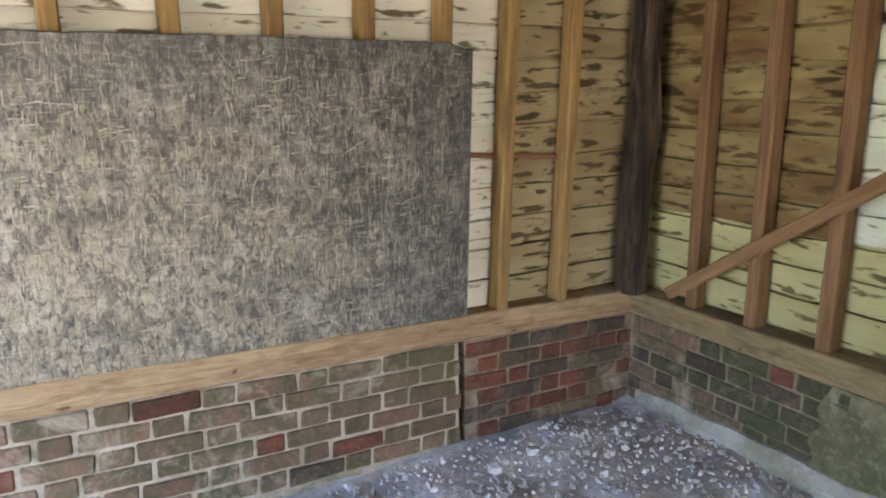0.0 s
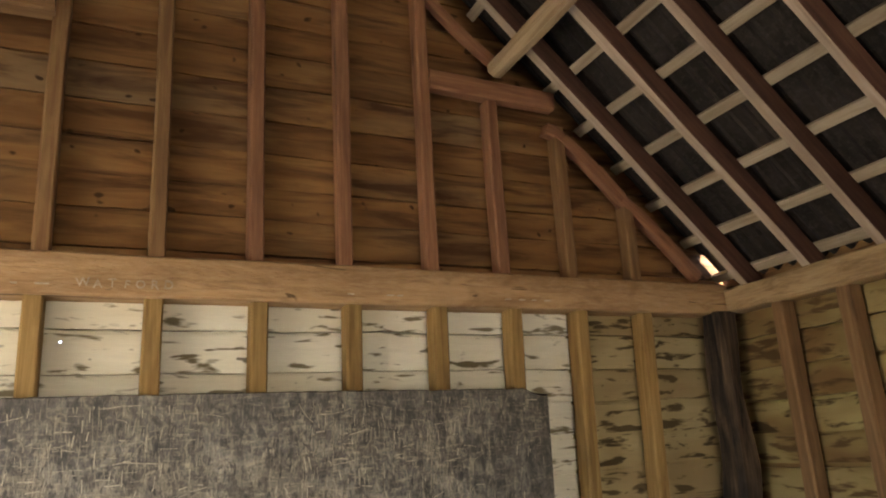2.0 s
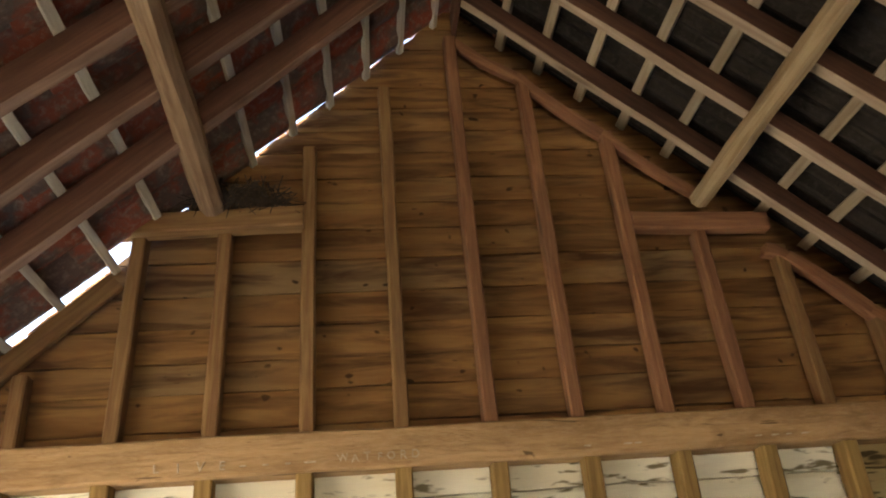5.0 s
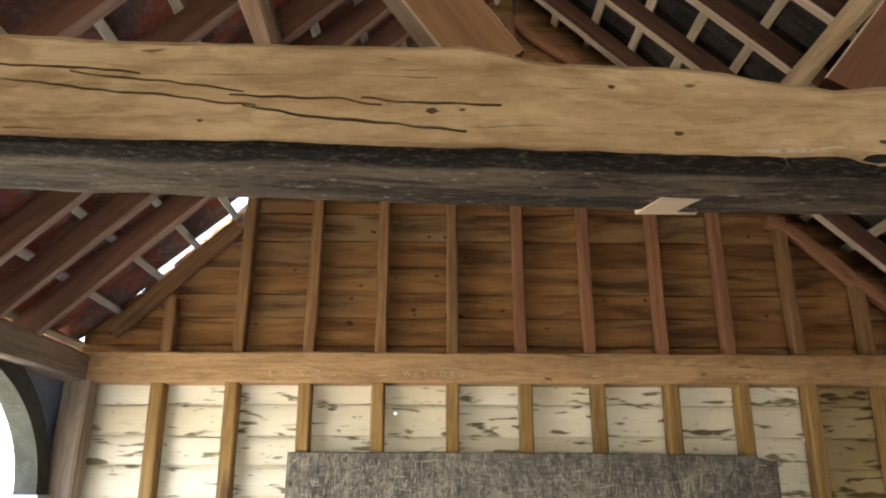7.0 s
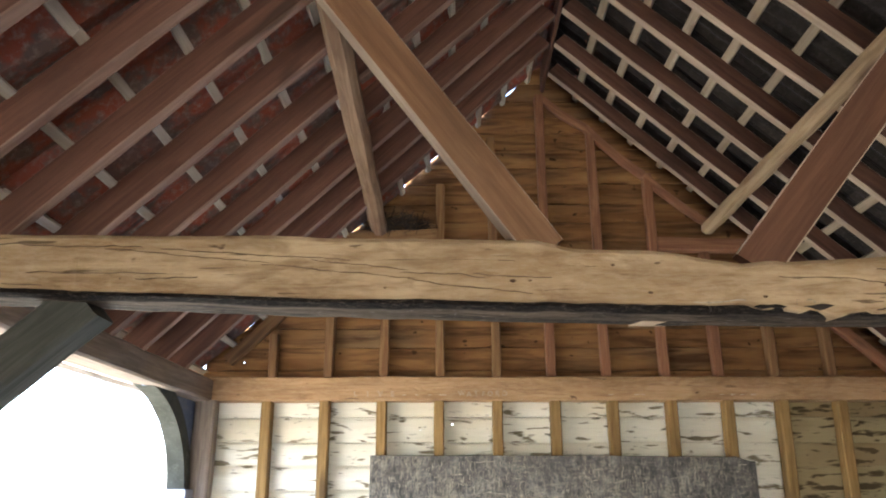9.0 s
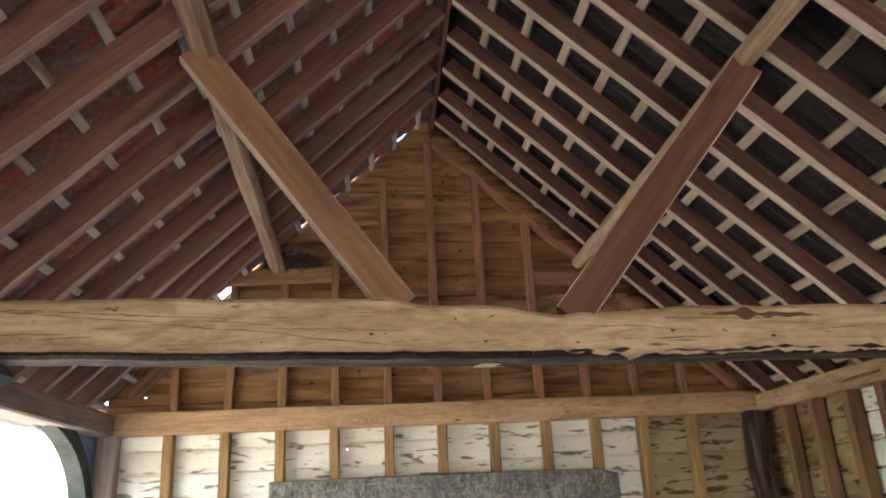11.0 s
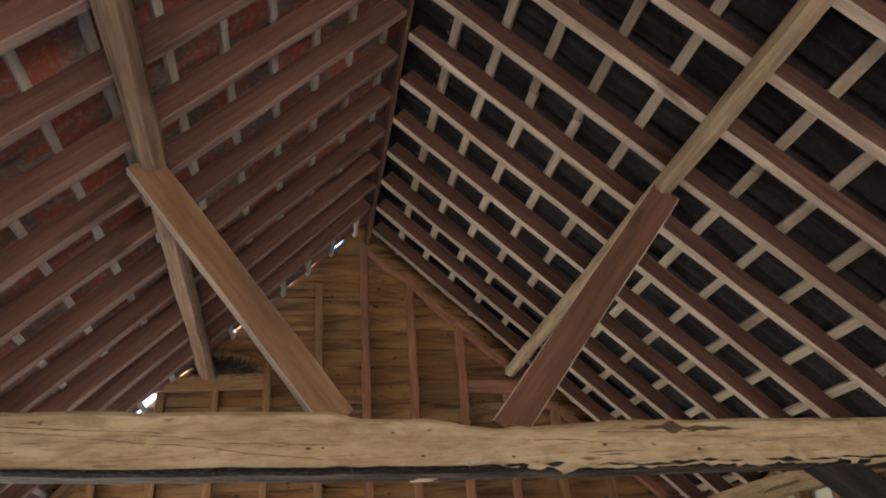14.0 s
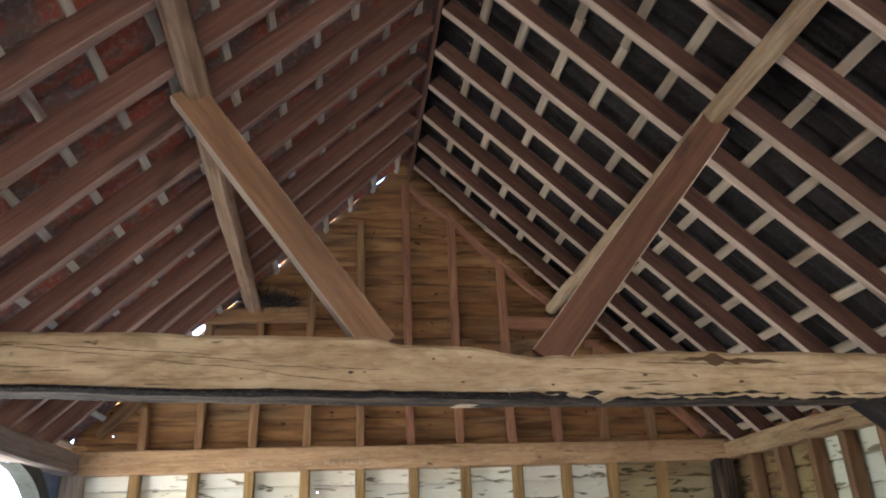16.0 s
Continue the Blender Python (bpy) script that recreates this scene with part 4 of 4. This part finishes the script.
member("knee_brace", (XW - 0.14, 0.80, 1.48), (-1.07, 0.80, 1.92), 0.11, 0.13, M_MOSS, post_w, wob=0.008, cham=0.012)

# ---- open west front ----
front = empty("wall_west", "open timber front with a plate on oak posts", "wall", "structure")
member("wall_plate", (XW - 0.06, YS, 1.945), (XW - 0.06, YN + 0.05, 1.945), 0.13, 0.12, M_GREY, front, wob=0.006, cham=0.01)


def curved_brace(y0, z0, y1, z1, w=0.12, d=0.09):
    """An arched brace from a post at (y0, z0) to the plate at (y1, z1)."""
    secs = []
    n = 44
    for i in range(n + 1):
        a = math.pi / 2 * i / n
        y = y0 + (y1 - y0) * (1 - math.cos(a))
        zz = z0 + (z1 - z0) * math.sin(a)
        t = Vector(((y1 - y0) * math.sin(a), (z1 - z0) * math.cos(a))).normalized()
        nrm = Vector((-t.y, t.x)) * (1 if y1 > y0 else -1)
        secs.append([(-d / 2, y + nrm.x * 0, zz), (d / 2, y, zz), (d / 2, y + nrm.x * w, zz + nrm.y * w), (-d / 2, y + nrm.x * w, zz + nrm.y * w)])
    return loft(secs)


pn = empty("post", "brown-grey oak corner post with a grey arched brace", "post", at=(XW, YN - 0.05, 0))
member("shaft", (XW - 0.02, YN + 0.0, -0.2), (XW - 0.02, YN + 0.0, 1.89), 0.10, 0.11, M_GREY, pn, up=(1, 0, 0), wob=0.006, cham=0.01)
part("arched_brace", curved_brace(2.74, 1.40, 2.05, 1.90, 0.085), M_BRACE, pn, m=pose(XW - 0.09, 0, 0))


def spandrel_mesh(x0, x1):
    """The board that fills the corner behind the arched brace."""
    secs = []
    for i in range(25):
        a = math.pi / 2 * i / 24
        y, z = 2.05 + 0.69 * math.cos(a) + 0.03, 1.395 + 0.5 * math.sin(a)
        secs.append([(x0, y, z), (x1, y, z), (x1, 3.02, z), (x0, 3.02, z)])
    return loft(secs)


part("spandrel_panel", spandrel_mesh(XW - 0.10, XW - 0.085), M_BLUE, pn, "blue-grey painted panel")
part("panel", slab(XW - 0.17, XW - 0.03, 2.725, 2.84, -0.2, 1.43), M_BLUEPALE, pn, "pale blue-white boarding below the brace")
for py in (-1.4, -3.6):
    p_ = empty("post", "grey oak post in the open front", "post", at=(XW, py, 0))
    member("shaft", (XW - 0.08, py, -0.25), (XW - 0.08, py, 1.89), 0.15, 0.15, M_GREY, p_, up=(1, 0, 0), wob=0.006)

z, k = -0.1, 0
while z < 1.88:
    part("weatherboard", lap_board(0.70 - YS, 0.13, seed=k * 3.1 + 900), M_GREY, front, m=pose(XW - 0.17, YS, z, 0, 0, 90))
    z += 0.13
    k += 1

# ---- south wall, out of view, its opening added to let light in ----
wall_s = empty("wall_south", "unseen boarded gable, opening added below it to let light in", "wall", "structure")
z, k = 1.85, 0
while z < 3.95:
    t = max(0, (z + 0.06 - ZP) / (ZR - ZP))
    a0, a1 = XW + (XR - XW) * t - 0.12, XE - (XE - XR) * t + 0.12
    part("weatherboard", lap_board(a1 - a0, 0.13, seed=k * 3.1 + 300), M_GABLE, wall_s, m=pose(a1, YS - 0.03, z, 0, 0, 180))
    z += 0.13
    k += 1
for x in (XW, XE):
    member("jamb", (x, YS, -0.3), (x, YS, 1.86), 0.14, 0.14, M_GREY, wall_s, up=(0, 1, 0))
member("lintel", (XW - 0.1, YS, 1.93), (XE + 0.1, YS, 1.93), 0.12, 0.14, M_PLATE, wall_s)

# ---- roof ----
roof_e = empty("roof_east", "roof slope of brown rafters and battens under dark corrugated sheets", "roof", "structure")
roof_w = empty("roof_west", "roof slope of brown rafters and battens under mottled clay tiles", "roof", "structure")
rafter_meshes = {}
for side in ("east", "west"):
    L = LE if side == "east" else LW
    rafter_meshes[side] = []
    for i in range(5):
        me = bpy.data.meshes.new("rafter")
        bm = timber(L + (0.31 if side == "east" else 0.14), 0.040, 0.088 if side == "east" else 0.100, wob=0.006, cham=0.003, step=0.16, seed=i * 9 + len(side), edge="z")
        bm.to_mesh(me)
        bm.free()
        me.materials.append(M_RAFTER if side == "east" else M_RAFTERLIT)
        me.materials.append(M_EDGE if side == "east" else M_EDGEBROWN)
        rafter_meshes[side].append(me)
RY = [2.765 - 0.308 * i for i in range(24)]
RYW = [2.475, 2.215, 1.955, 1.65, 1.36, 1.06, 0.77, 0.485, 0.185] + [-0.097 - 0.295 * i for i in range(16)]
for side, par, up, spots in (("east", roof_e, NE, RY), ("west", roof_w, NW, RYW)):
    for i, y in enumerate(spots):
        L = LE if side == "east" else LW
        yy, hn = y + rng.uniform(-0.008, 0.008), 0.044 if side == "east" else 0.050
        part("rafter", rafter_meshes[side][i % 5 if side == "east" else (i * 3) % 5], None, par, m=along(on_roof(side, -0.33 if side == "east" else -0.16, yy, hn), on_roof(side, L - 0.02, yy + rng.uniform(-0.01, 0.01), hn), up))
member("ridge_board", (XR, YS, ZR + 0.035), (XR, 2.96, ZR + 0.035), 0.022, 0.13, M_RAFTERLIT, roof_e, wob=0.003)
member("purlin", (1.40, YS, 2.89), (1.405, 2.9, 2.885), 0.075, 0.085, M_POLE, roof_e, up=NE, wob=0.008, cham=0.022)
member("purlin", (-0.314, YS, 2.90), (-0.523, 2.90, 2.88), 0.085, 0.095, M_PURLIN_W, roof_w, up=NW, wob=0.008, cham=0.025)
y0, y1 = YS, 3.05
for side, par, pitch, first in (("east", roof_e, 0.2275, 1.134 - 0.2275 * 6), ("west", roof_w, 0.221, 0.868 - 0.221 * 5)):
    s = first
    L = LE if side == "east" else LW
    up = NE if side == "east" else NW
    bn, bw = (0.0975, 0.042) if side == "east" else (0.1095, 0.032)
    while s < L:
        cut = [y0, -2.1 + rng.uniform(-0.6, 0.6), 0.5 + rng.uniform(-0.4, 0.4), y1]
        for a, b in zip(cut, cut[1:]):
            member("batten", on_roof(side, s + rng.uniform(-0.005, 0.005), a + 0.002, bn), on_roof(side, s + rng.uniform(-0.005, 0.005), b - 0.002, bn), bw, 0.024, M_BATTEN if side == "east" else M_BATTENPALE, par, up=up, wob=0.002, cham=0.003, step=0.4)
        s += pitch


def sheet_mesh(length, width):
    """A corrugated sheet: local X up the slope, local Y across, local Z out."""
    n = int(width / 0.0125)
    bm = bmesh.new()
    rows = []
    for j in range(9):
        x = length * j / 8
        rows.append([bm.verts.new((x, width * i / n, 0.009 * math.sin(2 * math.pi * width * i / n / 0.075))) for i in range(n + 1)])
    for a, b in zip(rows, rows[1:]):
        for i in range(n):
            bm.faces.new((a[i], b[i], b[i + 1], a[i + 1]))
    return bm


for s0, s1, n_ in ((-0.34, 0.98, 0.122), (0.86, 1.95, 0.128), (1.83, LE + 0.12, 0.134)):
    me = bpy.data.meshes.new("roof_sheet")
    bm = sheet_mesh(s1 - s0, 0.63)
    bm.to_mesh(me)
    bm.free()
    me.materials.append(M_SHEET)
    y = 3.08
    while y > YS - 0.1:
        ob = part("roof_sheet", me, None, roof_e)
        m = along(on_roof("east", s0, y, n_), on_roof("east", s1, y, n_), NE)
        if s0 < 0 and y > 2.9:
            m = along(on_roof("east", s0 + 0.46, y, n_), on_roof("east", s1, y, n_), NE)
            ob.scale = (0.65, 1, 1)
        ob.matrix_basis = m @ Matrix.Diagonal((*ob.scale, 1))
        y -= 0.6
# short eaves sheet beside the gable, leaving a chink at the corner
part("roof_sheet", sheet_mesh(0.52, 0.56), M_SHEET, roof_e, m=along(on_roof("east", -0.34, 2.975, 0.124), on_roof("east", 0.2, 2.965, 0.124), NE))


def tile_mesh(seed):
    """A clay pantile: local X up the slope, local Y across, local Z out."""
    r = random.Random(seed)
    bm = bmesh.new()
    rows = []
    for j in range(3):
        x = 0.30 * j / 2
        top = [(x, 0.235 * i / 8, 0.016 * math.sin(2 * math.pi * i / 8 + 0.4) + r.uniform(-0.0015, 0.0015)) for i in range(9)]
        rows.append(([bm.verts.new(p) for p in top], [bm.verts.new((p[0], p[1], p[2] - 0.012)) for p in top]))
    for (a, al), (b, bl) in zip(rows, rows[1:]):
        for i in range(8):
            bm.faces.new((a[i], b[i], b[i + 1], a[i + 1]))
            bm.faces.new((al[i], al[i + 1], bl[i + 1], bl[i]))
    for i in range(8):
        bm.faces.new((rows[0][0][i], rows[0][0][i + 1], rows[0][1][i + 1], rows[0][1][i]))
        bm.faces.new((rows[-1][0][i], rows[-1][1][i], rows[-1][1][i + 1], rows[-1][0][i + 1]))
    me = bpy.data.meshes.new("roof_tile")
    bm.to_mesh(me)
    bm.free()
    me.materials.append(M_TILE)
    return me


TILES = [tile_mesh(i) for i in range(6)]
far_v, far_f = [], []
s, row = 0.868 - 0.221 * 4 - 0.09, 0
while s < LW:
    y = rng.uniform(2.952, 2.962) if 0.2 < s < 0.7 else 2.90 if 0.7 < s < 0.9 else 2.972 if 0.9 < s < 1.1 else (rng.uniform(2.962, 2.98) if 1.4 < s < 2.6 else 3.0)   # some verge tiles have slipped
    while y > YS - 0.1:
        yy = y - 0.235
        base = along(on_roof("west", s, yy + rng.uniform(-0.003, 0.003), 0.147 + rng.uniform(0, 0.004)), on_roof("west", s + 0.3, yy, 0.133), NW)
        me = TILES[rng.randrange(6)]
        if y > -1.55 and s > 0.3:
            part("roof_tile", me, None, roof_w, m=base)
        else:
            o = len(far_v)
            far_v += [tuple(base @ v.co) for v in me.vertices]
            far_f += [[i + o for i in p.vertices] for p in me.polygons]
        y -= 0.205
    s += 0.221
    row += 1
far = bpy.data.meshes.new("roof_tile")
far.from_pydata(far_v, [], far_f)
tagged(part("roof_tile", far, M_TILE, roof_w), kind="stuff")
# ridge cap
secs = []
for i in range(2):
    yy = (YS - 0.1, 3.05)[i]
    secs.append([(XR - 0.2, yy, ZR + 0.04), (XR - 0.1, yy, ZR + 0.17), (XR, yy, ZR + 0.21), (XR + 0.1, yy, ZR + 0.17), (XR + 0.2, yy, ZR + 0.0), (XR + 0.1, yy, ZR + 0.15), (XR, yy, ZR + 0.19), (XR - 0.1, yy, ZR + 0.15)])
part("ridge_cap", loft(secs), M_TILE, roof_w)

# ---- scribbled board ----
bb = empty("blackboard", "large dark board covered with chalk scribbles, fixed over the studs", "blackboard", at=(0.49, 2.89, 0.53))


def board_y(z):
    """Face of the board, which leans with the wall."""
    return 2.888 + (1.6 - z) * 0.040


def panel_mesh():
    """A thin sheet with chewed edges, its upper east corner broken down."""
    secs = []
    n = 120
    for i in range(n + 1):
        x = -0.536 + 2.036 * i / n
        worn = 0.003 * noise.noise(Vector((x * 9, 1, 0))) + 0.003 * noise.noise(Vector((x * 31, 2, 0)))
        top = 1.603 + worn - 0.022 * max(0.0, min(1.0, (x - 1.40) / 0.07)) - 0.008 * max(0.0, (x - 0.6) / 0.9)
        low = sole_z(x) + 0.008
        secs.append([(x, board_y(top) + 0.006, top), (x, board_y(top) + 0.002, top - 0.004), (x, board_y(low) + 0.002, low), (x, board_y(low) + 0.017, low), (x, board_y(top) + 0.017, top)])
    return loft(secs)


part("panel", panel_mesh(), M_BOARD, bb)


tagged(part("chalk_scribble", scribbles(6500, -0.53, 1.495, 0.60, 1.572, lambda z: board_y(z), 2), M_CHALK, bb, "pale chalk scribbles"), kind="stuff")
# words chalked by hand along the rail; what is rubbed out is left as bars
rc = random.Random(8)


def chalk_letter(ch, size):
    """One chalked capital as a thin mesh."""
    cu = bpy.data.curves.new("letter", "FONT")
    cu.body, cu.size, cu.align_x, cu.extrude, cu.offset = ch, size, "CENTER", 0.003, 0.0002
    ob = bpy.data.objects.new("letter", cu)
    me = bpy.data.meshes.new_from_object(ob)
    bpy.data.objects.remove(ob)
    bpy.data.curves.remove(cu)
    return me


def chalk_word(word, x, pitch, zz, size):
    for i, ch in enumerate(word):
        me = chalk_letter(ch, size * rc.uniform(0.88, 1.08))
        me.materials.clear()
        part("letter", me, M_RAILCHALK, wall_n, m=pose(x + pitch * i, 2.8740, zz + rc.uniform(-0.002, 0.002), rx=90, ry=rc.uniform(-7, 7)))


chalk_word("LIVE", -0.625, 0.067, 1.911, 0.040)
for x, w in ((-0.36, 0.009), (-0.29, 0.009), (-0.22, 0.008), (-0.15, 0.018), (0.76, 0.010), (0.90, 0.012), (0.935, 0.010), (1.36, 0.010), (1.42, 0.011), (1.47, 0.008), (1.53, 0.012)):
    part("chalk_bar", slab(x - w, x + w, 2.871, 2.882, 1.918, 1.921), M_RAILCHALK, wall_n)
chalk_word("WATFORD", -0.045, 0.0385, 1.914, 0.038)


# ---- nest on the ledge ----
def nest_mesh():
    r = random.Random(5)
    verts, faces = [], []
    for _ in range(420):
        a = r.uniform(0, 2 * math.pi)
        rad = 0.09 * r.random() ** 0.5
        c = Vector((rad * math.cos(a) * 1.5, rad * math.sin(a) * 0.7, r.uniform(0, 0.09) * (1 - rad * 6)))
        d = Vector((r.gauss(0, 1), r.gauss(0, 1), r.gauss(0, 0.4))).normalized() * r.uniform(0.02, 0.06)
        w = d.cross(Vector((0.3, 0.2, 1))).normalized() * 0.0015
        o = len(verts)
        verts += [tuple(c - d + w), tuple(c - d - w), tuple(c + d - w), tuple(c + d + w)]
        faces.append((o, o + 1, o + 2, o + 3))
    me = bpy.data.meshes.new("nest")
    me.from_pydata(verts, [], faces)
    return me


tagged(part("bird_nest", nest_mesh(), M_STRAW, m=pose(-0.42, 2.88, 2.872) @ Matrix.Scale(1.35, 4)), "ragged straw bird nest on the gable ledge", "nest")


# ---- outside: trees beyond the open front ----
def tree(x, y, h, seed):
    r = random.Random(seed)
    t = empty("tree", "leafy broad-crowned tree in full sun", "tree", group="trees outside", at=(x, y, -0.35))
    secs = []
    for i in range(7):
        f = i / 6
        rad = 0.2 * (1 - 0.7 * f)
        cx, cy = 0.25 * noise.noise(Vector((f * 2, seed, 0))), 0.25 * noise.noise(Vector((f * 2, seed, 5)))
        secs.append([(cx + rad * math.cos(a * math.pi / 4), cy + rad * math.sin(a * math.pi / 4), h * 0.6 * f) for a in range(8)])
    part("trunk", loft(secs), M_BARK, t, m=pose(x, y, -0.4))
    verts, faces = [], []
    clumps = [(Vector((r.gauss(0, h * 0.2), r.gauss(0, h * 0.2), h * r.uniform(0.25, 0.95))), r.uniform(0.5, 1.1)) for _ in range(46)]
    for c, rad in clumps:
        for _ in range(110):
            d = Vector((r.gauss(0, 1), r.gauss(0, 1), r.gauss(0, 0.8)))
            p = c + d.normalized() * rad * r.uniform(0.4, 1)
            a = Vector((r.gauss(0, 1), r.gauss(0, 1), r.gauss(0, 1))).normalized() * 0.07
            b = a.cross(Vector((r.gauss(0, 1), r.gauss(0, 1), r.gauss(0, 1)))).normalized() * 0.045
            o = len(verts)
            verts += [tuple(p - a), tuple(p + b), tuple(p + a), tuple(p - b)]
            faces.append((o, o + 1, o + 2, o + 3))
    me = bpy.data.meshes.new("crown")
    me.from_pydata(verts, [], faces)
    part("crown", me, M_LEAF, t, m=pose(x, y, -0.4))


for tx, ty, th, sd in ((-27, 24, 6.5, 1), (-30, 34, 7.5, 2), (-33, 15, 6, 3), (-25, 18, 5.5, 4)):
    tree(tx, ty, th, sd)
